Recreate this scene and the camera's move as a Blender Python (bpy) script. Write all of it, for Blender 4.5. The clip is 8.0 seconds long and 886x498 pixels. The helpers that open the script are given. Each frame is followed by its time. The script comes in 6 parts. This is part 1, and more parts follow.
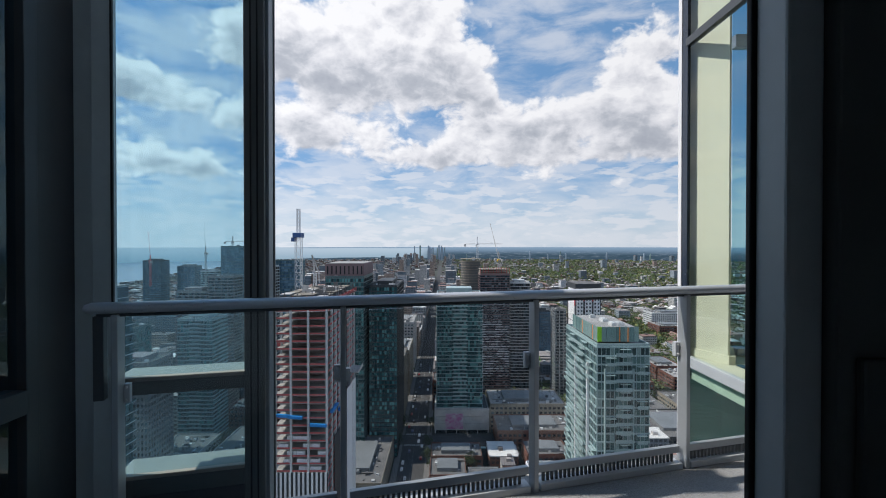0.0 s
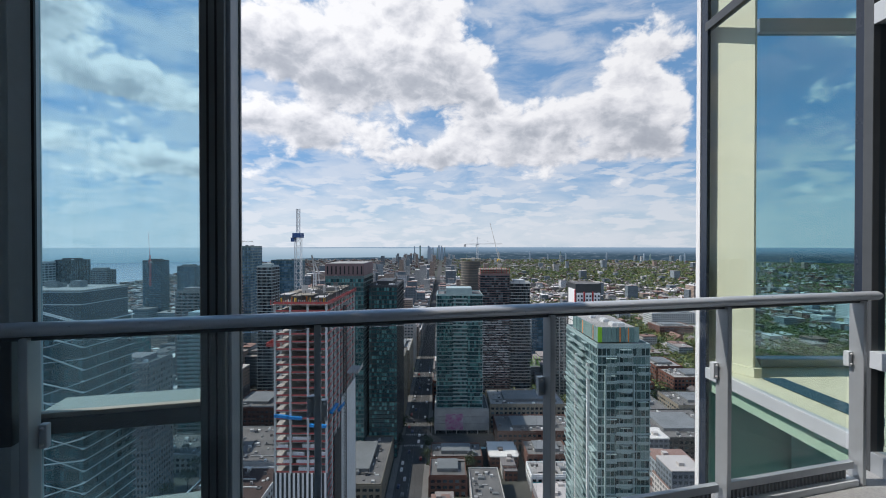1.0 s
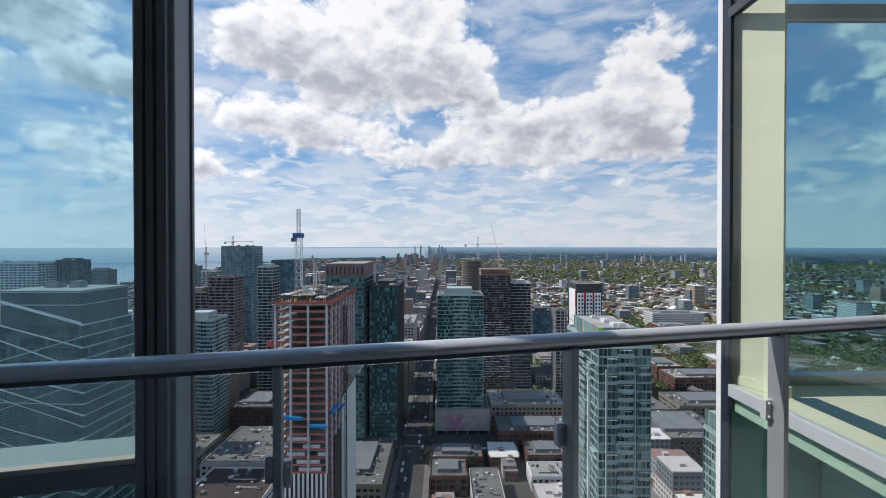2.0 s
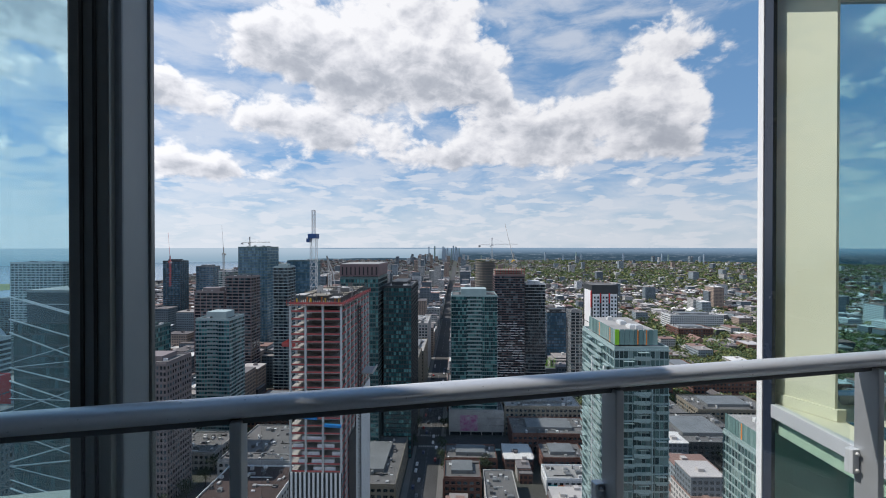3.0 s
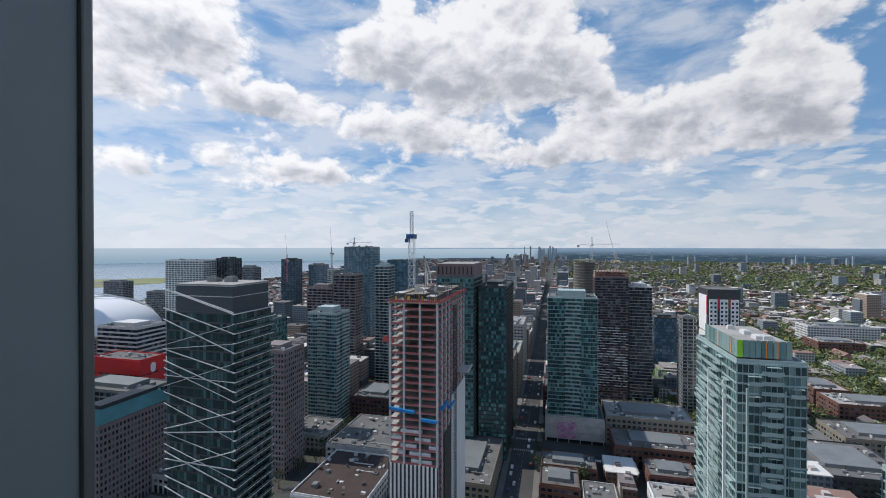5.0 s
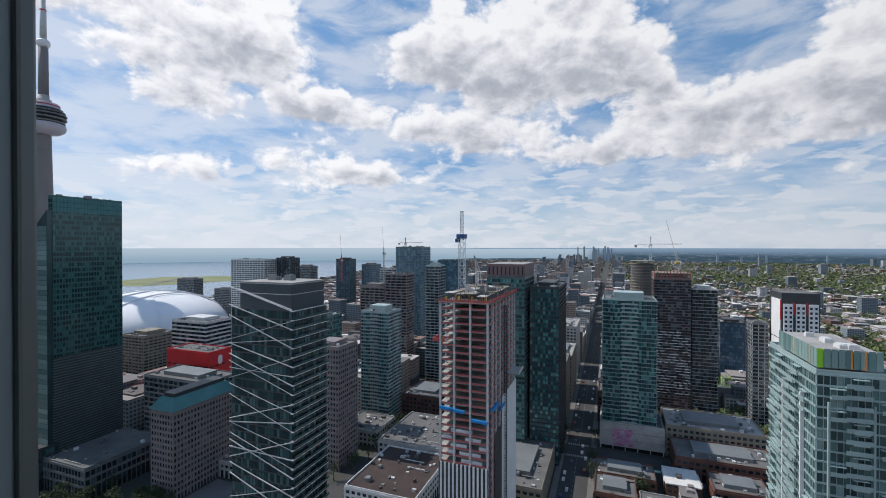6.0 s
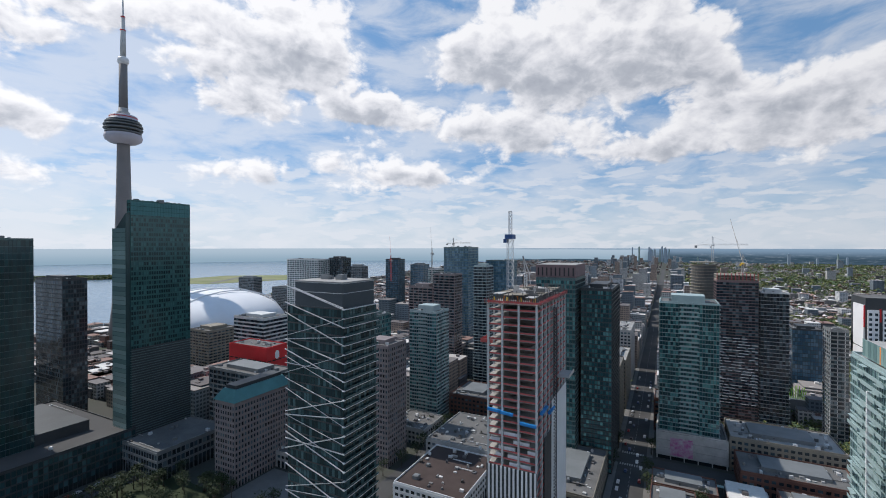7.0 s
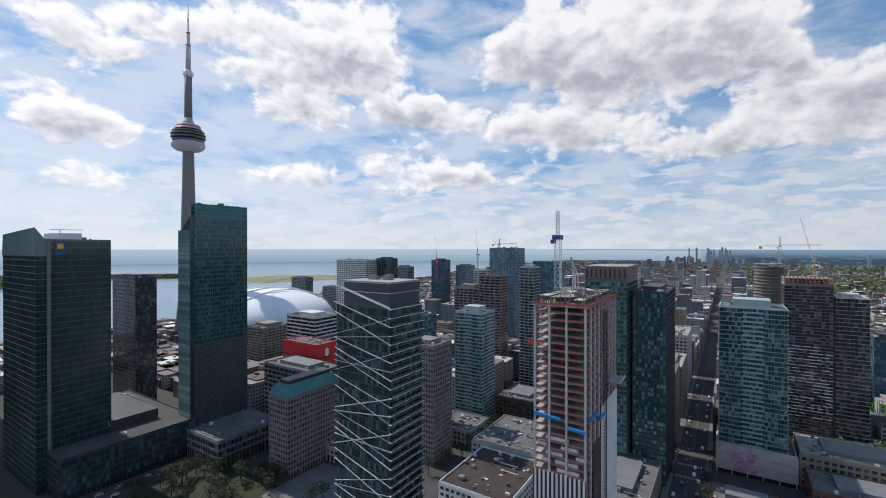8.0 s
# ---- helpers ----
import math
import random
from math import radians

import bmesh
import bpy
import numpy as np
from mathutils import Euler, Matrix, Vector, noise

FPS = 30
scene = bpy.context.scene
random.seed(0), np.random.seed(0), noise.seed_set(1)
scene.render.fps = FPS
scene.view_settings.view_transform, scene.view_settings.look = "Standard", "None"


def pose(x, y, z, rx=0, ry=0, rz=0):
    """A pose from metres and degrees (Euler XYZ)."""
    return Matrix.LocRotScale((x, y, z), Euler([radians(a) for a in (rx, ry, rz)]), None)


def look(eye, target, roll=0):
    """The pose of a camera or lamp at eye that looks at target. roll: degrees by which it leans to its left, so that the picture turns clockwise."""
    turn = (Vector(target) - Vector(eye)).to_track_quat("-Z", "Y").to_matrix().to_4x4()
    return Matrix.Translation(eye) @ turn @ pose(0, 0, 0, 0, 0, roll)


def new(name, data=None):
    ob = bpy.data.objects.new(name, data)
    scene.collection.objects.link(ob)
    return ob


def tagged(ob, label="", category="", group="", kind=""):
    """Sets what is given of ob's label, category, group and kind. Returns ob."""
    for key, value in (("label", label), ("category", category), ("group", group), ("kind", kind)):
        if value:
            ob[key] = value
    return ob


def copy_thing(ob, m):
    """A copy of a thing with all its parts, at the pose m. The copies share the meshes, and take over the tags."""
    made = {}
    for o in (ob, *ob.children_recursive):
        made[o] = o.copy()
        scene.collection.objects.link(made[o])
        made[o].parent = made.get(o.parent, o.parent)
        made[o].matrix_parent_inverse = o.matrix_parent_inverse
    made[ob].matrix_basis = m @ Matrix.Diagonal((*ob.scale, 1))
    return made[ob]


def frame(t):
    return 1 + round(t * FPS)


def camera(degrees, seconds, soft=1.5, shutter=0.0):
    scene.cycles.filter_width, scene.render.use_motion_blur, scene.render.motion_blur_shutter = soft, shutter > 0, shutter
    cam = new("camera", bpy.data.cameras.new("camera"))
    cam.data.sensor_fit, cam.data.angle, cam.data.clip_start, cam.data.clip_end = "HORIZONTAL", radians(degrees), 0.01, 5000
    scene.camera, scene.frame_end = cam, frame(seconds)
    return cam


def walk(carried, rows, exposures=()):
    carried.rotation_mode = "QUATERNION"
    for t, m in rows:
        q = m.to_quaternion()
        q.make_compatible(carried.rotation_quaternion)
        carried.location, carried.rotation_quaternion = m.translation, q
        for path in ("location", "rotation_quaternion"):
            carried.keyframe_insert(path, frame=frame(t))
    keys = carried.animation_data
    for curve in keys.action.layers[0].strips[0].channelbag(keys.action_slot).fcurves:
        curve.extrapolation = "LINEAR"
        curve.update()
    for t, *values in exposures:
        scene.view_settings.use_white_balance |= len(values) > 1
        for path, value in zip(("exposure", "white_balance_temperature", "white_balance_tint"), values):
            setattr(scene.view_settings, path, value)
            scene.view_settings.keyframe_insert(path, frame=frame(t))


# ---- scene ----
cam = camera(90.3, 8.0, soft=1.0)
PATH = [
    (0, (-0.000, 0.000, 149.999), 0.00, -0.50),
    (0.25, (0.002, 0.098, 150.002), 0.00, -0.50),
    (0.5, (0.005, 0.196, 150.006), 0.00, -0.50),
    (1, (0.011, 0.387, 150.017), 0.00, -0.49),
    (1.5, (0.019, 0.585, 150.046), -0.00, -0.51),
    (3, (0.041, 1.078, 150.115), 1.88, -0.42),
    (3.5, (0.049, 1.234, 150.125), 4.36, -0.43),
    (4, (0.051, 1.399, 150.114), 7.43, -0.44),
    (4.5, (-0.019, 1.629, 150.062), 10.83, -0.43),
    (4.7, (-0.039, 1.707, 150.052), 12.20, -0.42),
    (5.8, (-0.118, 2.024, 150.000), 19.40, -0.40),
    (6, (-0.130, 2.074, 149.997), 20.73, -0.40),
    (6.5, (-0.160, 2.200, 149.990), 23.85, -0.39),
    (7, (-0.180, 2.320, 149.990), 26.96, -0.35),
    (7.5, (-0.200, 2.420, 149.990), 30.07, -0.31),
    (8, (-0.210, 2.500, 149.990), 32.88, -0.24),
]
walk(cam, [(t, pose(*eye, 90.0 + pitch, 0, yaw)) for t, eye, yaw, pitch in PATH], [(0.0, 0.0, 6330.0, 12.0), (3.0, -0.04, 6330.0, 12.0), (6.0, -0.12, 6330.0, 12.0), (8.0, -0.10, 6330.0, 12.0)])

EYE = 150.0            # eye height over the street
ZF = EYE - 1.312       # balcony floor
ZR = EYE - 0.242       # top of the guard rail
SUN_BEARING, SUN_HEIGHT = 92.0, 48.0

# ---- light ----
world = bpy.data.worlds.new("sky")
scene.world = world
world.use_nodes = True


class Graph:
    """Small helper to chain shader nodes."""

    def __init__(self, tree):
        self.tree, self.nodes, self.links = tree, tree.nodes, tree.links

    def node(self, kind, **values):
        n = self.nodes.new(kind)
        for key, value in values.items():
            n.inputs[key.replace("_", " ")].default_value = value
        return n

    def put(self, value, socket):
        if isinstance(value, (int, float, tuple)):
            socket.default_value = value
        else:
            self.links.new(value, socket)

    def math(self, op, a, b=0.0, c=0.0, clamp=False):
        n = self.nodes.new("ShaderNodeMath")
        n.operation, n.use_clamp = op, clamp
        for i, v in enumerate((a, b, c)):
            self.put(v, n.inputs[i])
        return n.outputs[0]

    def noise(self, vector, scale, detail=4.0, rough=0.55, distort=0.0):
        n = self.nodes.new("ShaderNodeTexNoise")
        if vector is not None:
            self.links.new(vector, n.inputs["Vector"])
        n.inputs["Scale"].default_value = scale
        n.inputs["Detail"].default_value = detail
        n.inputs["Roughness"].default_value = rough
        n.inputs["Distortion"].default_value = distort
        return n.outputs[0]

    def ramp(self, value, stops):
        n = self.nodes.new("ShaderNodeValToRGB")
        self.links.new(value, n.inputs[0])
        while len(n.color_ramp.elements) < len(stops):
            n.color_ramp.elements.new(0.5)
        for e, (p, c) in zip(n.color_ramp.elements, stops):
            e.position, e.color = p, (*c, 1.0)
        return n.outputs[0]

    def mix(self, fac, a, b):
        n = self.nodes.new("ShaderNodeMix")
        n.data_type = "RGBA"
        self.put(fac, n.inputs[0])
        self.put((*a, 1.0) if isinstance(a, tuple) else a, n.inputs[6])
        self.put((*b, 1.0) if isinstance(b, tuple) else b, n.inputs[7])
        return n.outputs[2]

    def smooth(self, value, low, high):
        n = self.nodes.new("ShaderNodeMapRange")
        n.interpolation_type = "SMOOTHSTEP"
        self.put(value, n.inputs[0])
        n.inputs[1].default_value, n.inputs[2].default_value = low, high
        return n.outputs[0]


def build_sky():
    g = Graph(world.node_tree)
    g.nodes.clear()
    out, back = g.nodes.new("ShaderNodeOutputWorld"), g.nodes.new("ShaderNodeBackground")
    air = g.nodes.new("ShaderNodeTexSky")
    air.sky_type, air.sun_disc = "NISHITA", False
    air.sun_elevation, air.sun_rotation = radians(SUN_HEIGHT), radians(-SUN_BEARING)
    air.altitude, air.air_density, air.dust_density, air.ozone_density = 150.0, 1.0, 0.4, 2.5
    co = g.nodes.new("ShaderNodeTexCoord").outputs["Generated"]
    sep = g.nodes.new("ShaderNodeSeparateXYZ")
    g.links.new(co, sep.inputs[0])
    x, y, z = sep.outputs
    az = g.math("MULTIPLY", g.math("ARCTAN2", g.math("MULTIPLY", x, -1.0), y), 57.2958)
    el = g.math("MULTIPLY", g.math("ARCSINE", z), 57.2958)

    def hill(a, e, wa, we, gain):
        p = g.math("POWER", g.math("DIVIDE", g.math("SUBTRACT", az, a), wa), 2.0)
        q = g.math("POWER", g.math("DIVIDE", g.math("SUBTRACT", el, e), we), 2.0)
        body = g.math("MULTIPLY", g.math("EXPONENT", g.math("MULTIPLY", g.math("ADD", p, q), -1.0)), gain)
        return body, g.math("MULTIPLY", body, g.math("DIVIDE", g.math("SUBTRACT", el, e), we))

    # heaped clouds and blue gaps: bearing, height, widths in degrees, strength
    ahead = ((25.0, 23.3, 4.5, 3.4, 0.9), (18.7, 24.9, 5.2, 4.6, 1.0), (14.1, 21.0, 7.1, 4.3, 1.0), (6.1, 24.1, 8.8, 5.5, 1.1), (-1.9, 21.8, 5.8, 4.4, 1.0), (-5.9, 18.4, 3.2, 2.5, 0.6),
             (3.2, 28.0, 4.4, 2.6, 0.8), (23.1, 14.9, 7.3, 2.6, 0.8), (14.8, 13.7, 7.8, 2.7, 0.8), (-0.5, 12.5, 6.6, 2.3, 0.7), (6.1, 15.7, 4.4, 1.6, 0.5), (-22.0, 18.1, 4.1, 3.6, 1.0),
             (-26.0, 15.1, 4.7, 4.1, 1.0), (-15.1, 15.5, 7.2, 2.4, 0.9), (-22.6, 12.5, 7.6, 2.3, 0.9), (-11.1, 10.1, 5.5, 1.6, 0.6), (-8.0, 15.6, 6.5, 2.4, 0.85), (2.0, 11.2, 8.0, 1.6, 0.6), (-13.5, 12.0, 7.0, 1.8, 0.7))
    lakeside = ((-26.5, 22.9, 6.0, 2.8, 0.9), (34.6, 17.5, 4.1, 2.9, 0.9), (32.9, 8.6, 6.2, 1.7, 0.6), (48.9, 24.7, 10.2, 4.9, 1.0), (41.9, 22.3, 6.4, 4.0, 0.9), (52.9, 19.5, 5.2, 3.1, 0.8),
                (36.1, 16.7, 6.2, 2.3, 0.9), (48.9, 16.4, 6.1, 2.0, 0.7), (72.9, 20.7, 6.0, 3.4, 1.0), (63.1, 23.6, 4.9, 2.5, 0.8), (75.7, 12.9, 4.3, 2.4, 0.9), (70.2, 12.0, 5.1, 1.9, 0.9),
                (71.5, 7.6, 4.3, 1.4, 0.8), (48.9, 8.0, 8.8, 2.0, 0.7), (39.8, 10.4, 7.2, 1.8, 0.7), (29.5, 9.0, 7.3, 1.6, 0.6))
    gaps = ((3.2, 14.5, 2.5, 1.5, -0.8), (-11.8, 24.7, 7.5, 4.2, -0.45), (-32.6, 12.9, 2.8, 4.7, -0.9), (-31.1, 22.9, 3.9, 2.4, -0.3), (36.7, 21.0, 2.4, 3.7, -0.5), (33.9, 25.6, 3.3, 3.7, -0.7),
            (64.7, 17.2, 3.7, 1.9, -0.6), (51.6, 12.6, 8.6, 1.1, -0.6), (63.1, 10.9, 3.8, 0.9, -0.4), (31.7, 19.0, 4.4, 1.5, -0.4), (-9.7, 19.5, 2.8, 3.2, -0.6))
    cover, lift = g.math("ADD", 0.0, 0.0), g.math("ADD", 0.0, 0.0)
    for row in ahead + lakeside + gaps:
        body, rise = hill(*row)
        cover = g.math("ADD", cover, body)
        if row[4] > 0:
            lift = g.math("ADD", lift, rise)
    # away from the named banks the sky is broken cloud
    aside = g.math("SUBTRACT", 1.0, g.math("MULTIPLY", g.smooth(az, -44.0, -34.0), g.smooth(az, 92.0, 80.0)))
    aside = g.math("MULTIPLY", aside, g.smooth(el, 44.0, 32.0))
    cover = g.math("ADD", g.math("MINIMUM", cover, 1.15), g.math("MULTIPLY", aside, 0.45))

    def sight(sx, sz, dz=0.0, dx=0.0):
        v = g.nodes.new("ShaderNodeCombineXYZ")
        g.put(g.math("MULTIPLY_ADD", az, sx, dx), v.inputs[0])
        g.put(g.math("MULTIPLY_ADD", el, sz, dz), v.inputs[1])
        return v.outputs[0]

    def billow(dx, dz):
        """Heaped lobes: rounded cells under a fractal."""
        v = g.nodes.new("ShaderNodeTexVoronoi")
        v.voronoi_dimensions = "2D"
        warp = g.nodes.new("ShaderNodeVectorMath")
        warp.operation = "ADD"
        wob = g.nodes.new("ShaderNodeTexNoise")
        wob.inputs["Scale"].default_value, wob.inputs["Detail"].default_value = 0.9, 4.0
        p = sight(0.20, 0.30, dz, dx)
        g.links.new(p, wob.inputs["Vector"])
        sc = g.nodes.new("ShaderNodeVectorMath")
        sc.operation = "SCALE"
        sc.inputs["Scale"].default_value = 0.9
        g.links.new(wob.outputs["Color"], sc.inputs[0])
        g.links.new(p, warp.inputs[0])
        g.links.new(sc.outputs[0], warp.inputs[1])
        g.links.new(warp.outputs[0], v.inputs["Vector"])
        v.inputs["Scale"].default_value, v.inputs["Detail"].default_value, v.inputs["Roughness"].default_value = 1.0, 4.0, 0.55
        lobes = g.math("SUBTRACT", 0.5, v.outputs["Distance"])
        fine = g.math("SUBTRACT", g.noise(p, 1.1, 7.0, 0.54, 0.3), 0.5)
        return g.math("MULTIPLY_ADD", fine, 1.9, g.math("MULTIPLY", lobes, 0.55))

    puff, above = billow(5.0, 3.0), billow(5.0 + 0.10, 3.0 + 0.17)
    d = g.math("ADD", cover, puff)
    mask = g.smooth(d, 0.11, 0.56)
    wisp = g.noise(sight(0.09, 0.26), 1.3, 7.0, 0.58, 0.35)
    rows = g.noise(sight(0.24, 0.85, 4.0), 1.0, 7.0, 0.52, 0.15)
    thin = g.math("MULTIPLY_ADD", g.smooth(g.math("ADD", g.math("ADD", wisp, hill(-35, 17, 9, 10, -0.22)[0]), hill(62, 14, 30, 16, 0.10)[0]), 0.34, 0.66), 0.58, 0.08)
    low_rows = g.math("MULTIPLY", g.smooth(rows, 0.43, 0.585), g.math("MULTIPLY", g.smooth(el, 14.0, 8.0), 0.75))
    soft = g.math("MULTIPLY", g.math("MAXIMUM", thin, low_rows), g.math("MULTIPLY_ADD", g.smooth(el, 46.0, 33.0), 0.75, 0.25))
    relief = g.math("MULTIPLY_ADD", g.math("SUBTRACT", puff, above), 0.62, 0.70)
    relief = g.math("ADD", relief, g.math("MULTIPLY", g.math("MAXIMUM", g.math("MINIMUM", lift, 0.5), -0.7), 0.42))
    core = g.math("MULTIPLY", g.smooth(d, 0.55, 1.35), 0.34)
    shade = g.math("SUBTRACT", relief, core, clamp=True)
    cloud = g.ramp(shade, ((0.0, (3.9, 4.2, 4.8)), (0.30, (5.2, 5.5, 6.0)), (0.58, (8.0, 8.1, 8.4)), (0.80, (9.9, 9.9, 9.9))))
    sky = g.mix(0.5, air.outputs[0], (1.1, 3.9, 7.8))
    low = g.smooth(el, 11.0, -1.0)
    sky = g.mix(g.math("MULTIPLY", low, 0.75), sky, (6.6, 7.5, 8.1))
    sky = g.mix(soft, sky, (8.0, 8.25, 8.6))
    mask = g.math("MULTIPLY", mask, g.smooth(el, 1.0, 7.0))
    total = g.mix(mask, sky, cloud)
    # the sky is brighter on the sun's side
    side = g.nodes.new("ShaderNodeVectorMath")
    side.operation = "SCALE"
    g.links.new(total, side.inputs[0])
    g.put(g.math("MULTIPLY_ADD", x, -0.16, 0.95), side.inputs["Scale"])
    g.links.new(side.outputs[0], back.inputs[0])
    back.inputs[1].default_value = 0.10
    g.links.new(back.outputs[0], out.inputs[0])


build_sky()
sun = new("sun", bpy.data.lights.new("sun", "SUN"))
sun.data.energy, sun.data.angle, sun.data.color = 4.2, radians(0.6), (1.0, 0.94, 0.84)
sun.matrix_world = look((-math.sin(radians(SUN_BEARING)) * 300, math.cos(radians(SUN_BEARING)) * 300, EYE + 300 * math.tan(radians(SUN_HEIGHT))), (0, 0, EYE))
scene.view_settings.exposure = 0.0

# ---- materials ----


def material(name, stops, rough=0.6, metal=0.0, grain=0.0, grain_scale=3.0, stain=0.3, stain_scale=0.15, bump=0.0, spec=0.5, pick=""):
    """Principled surface: stops of colour, picked per object, per island or by a stain noise; fine grain and relief."""
    mat = bpy.data.materials.new(name)
    mat.use_nodes = True
    g = Graph(mat.node_tree)
    bsdf = g.nodes["Principled BSDF"]
    pos = g.nodes.new("ShaderNodeNewGeometry").outputs["Position"]
    broad = g.noise(pos, stain_scale, 5.0, 0.6)
    if pick == "object":
        key = g.nodes.new("ShaderNodeObjectInfo").outputs["Random"]
    elif pick == "island":
        key = g.nodes.new("ShaderNodeNewGeometry").outputs["Random Per Island"]
    else:
        key = broad
    n = len(stops)
    color = g.ramp(key, [((i / max(n - 1, 1) if not pick else i / n), c) for i, c in enumerate(stops)] if n > 1 else [(0.0, stops[0]), (1.0, stops[0])])
    if pick:
        ramp = color.node.color_ramp
        ramp.interpolation = "CONSTANT"
    hsv = g.nodes.new("ShaderNodeHueSaturation")
    g.links.new(color, hsv.inputs["Color"])
    fine = g.noise(pos, grain_scale, 4.0, 0.6)
    value = g.math("ADD", g.math("MULTIPLY_ADD", g.math("SUBTRACT", broad, 0.5), stain * 2.0, 1.0), g.math("MULTIPLY", g.math("SUBTRACT", fine, 0.5), grain * 2.0))
    g.links.new(value, hsv.inputs["Value"])
    g.links.new(hsv.outputs[0], bsdf.inputs["Base Color"])
    g.links.new(g.math("MULTIPLY_ADD", g.math("SUBTRACT", fine, 0.5), 0.25, rough, clamp=True), bsdf.inputs["Roughness"])
    bsdf.inputs["Metallic"].default_value = metal
    bsdf.inputs["Specular IOR Level"].default_value = spec
    if bump:
        b = g.nodes.new("ShaderNodeBump")
        b.inputs["Strength"].default_value = bump
        b.inputs["Distance"].default_value = 0.02
        g.links.new(fine, b.inputs["Height"])
        g.links.new(b.outputs[0], bsdf.inputs["Normal"])
    return mat


def pane_material(name, tint, gloss=0.06, blue_haze=0.0):
    """Clear tinted glass: tinted see-through with a mirror sheen that grows at grazing angles."""
    mat = bpy.data.materials.new(name)
    mat.use_nodes = True
    g = Graph(mat.node_tree)
    g.nodes.remove(g.nodes["Principled BSDF"])
    clear, shiny, mix = g.nodes.new("ShaderNodeBsdfTransparent"), g.nodes.new("ShaderNodeBsdfGlossy"), g.nodes.new("ShaderNodeMixShader")
    clear.inputs[0].default_value = (*tint, 1.0)
    shiny.inputs["Roughness"].default_value = 0.01
    slope = g.nodes.new("ShaderNodeLayerWeight")
    slope.inputs[0].default_value = 0.5
    g.links.new(g.math("MULTIPLY_ADD", g.math("POWER", slope.outputs["Facing"], 5.0), 0.85, gloss, clamp=True), mix.inputs[0])
    g.links.new(clear.outputs[0], mix.inputs[1])
    g.links.new(shiny.outputs[0], mix.inputs[2])
    if blue_haze:
        # The film's teal paints a bluish reflected haze over the pane.
        film, veil = g.nodes.new("ShaderNodeBsdfTranslucent"), g.nodes.new("ShaderNodeMixShader")
        film.inputs[0].default_value = (0.36, 0.62, 0.72, 1.0)
        g.links.new(g.math("MULTIPLY", g.noise(None, 6.0, 5.0, 0.6), blue_haze * 2.0), veil.inputs[0])
        g.links.new(mix.outputs[0], veil.inputs[1])
        g.links.new(film.outputs[0], veil.inputs[2])
        g.links.new(veil.outputs[0], g.nodes["Material Output"].inputs[0])
    else:
        g.links.new(mix.outputs[0], g.nodes["Material Output"].inputs[0])
    return mat


M = {}
# Brown carries the shade inside the open tower floors; the edge deck shares it.
M["shell_shade"] = material("inner_shade_deck_brown", [(0.13, 0.105, 0.095), (0.17, 0.135, 0.12)], 0.9, 0.0, 0.15, 2.0, 0.3, 0.3)
M["ledge"] = material("weathered_sill_paint", [(0.3, 0.3, 0.266), (0.36, 0.356, 0.315)], 0.55, 0.0, 0.06, 30, 0.14, 2.5)
M["jamb"] = material("grey_green_frame_paint", [(0.48, 0.536, 0.552), (0.544, 0.592, 0.604)], 0.5, 0.0, 0.06, 30, 0.10, 2.0)
M["alu"] = material("grey_aluminium", [(0.390, 0.416, 0.442), (0.468, 0.494, 0.520)], 0.42, 0.55, 0.06, 30, 0.12, 2.0)
M["alu_light"] = material("pale_grey_paint", [(0.50, 0.53, 0.56), (0.58, 0.61, 0.64)], 0.45, 0.2, 0.05, 40, 0.10, 2.5)
M["alu_dark"] = material("charcoal_aluminium", [(0.068, 0.075, 0.083), (0.098, 0.105, 0.112)], 0.45, 0.3, 0.10, 30, 0.2, 2.0)
M["post_face"] = material("blue_grey_post_paint", [(0.188, 0.217, 0.247), (0.225, 0.255, 0.285)], 0.5, 0.1, 0.05, 30, 0.1, 2.0)
M["alu_mid"] = material("grey_green_aluminium", [(0.12, 0.13, 0.132), (0.15, 0.16, 0.162)], 0.4, 0.3, 0.06, 30, 0.12, 2.0)
M["gasket"] = material("black_gasket", [(0.012, 0.012, 0.013)], 0.6)
M["rail"] = material("painted_rail", [(0.575, 0.598, 0.644), (0.667, 0.690, 0.736)], 0.32, 0.25, 0.05, 60, 0.12, 3.0)
M["balcony"] = material("balcony_membrane", [(0.27, 0.275, 0.28), (0.36, 0.365, 0.37)], 0.9, 0.0, 0.5, 120, 0.3, 2.0, 0.6)
M["navy"] = material("navy_gasket", [(0.015, 0.022, 0.04), (0.02, 0.03, 0.05)], 0.25)
M["cream"] = material("cream_plaster", [(0.62, 0.61, 0.48), (0.68, 0.67, 0.53)], 0.7, 0.0, 0.03, 20, 0.06, 0.8)
M["deep"] = pane_material("deep_tinted_glass", (0.42, 0.68, 0.75), 0.04)
M["walls"] = material("room_paint", [(0.72, 0.72, 0.71), (0.78, 0.78, 0.77)], 0.8, 0.0, 0.05, 10, 0.06, 1.0)
# Near-black colour stands in for the unlit rooms behind the side windows.
M["room"] = material("unlit_room_dark", [(0.03, 0.03, 0.031), (0.039, 0.039, 0.041)], 0.8, 0.0, 0.2, 10, 0.2, 1.0)
M["glass_tint"] = pane_material("tinted_window_glass", (0.66, 0.83, 0.91), 0.10)
M["glass_hazed"] = pane_material("hazed_window_glass", (0.56, 0.80, 0.88), 0.05, 0.12)
M["glass_bay"] = pane_material("blue_tinted_glass", (0.84, 0.92, 0.90))
M["glass_clear"] = pane_material("guard_glass", (0.975, 0.985, 0.98), 0.045)
M["glass_green"] = pane_material("green_spandrel_glass", (0.56, 0.80, 0.80), 0.09)

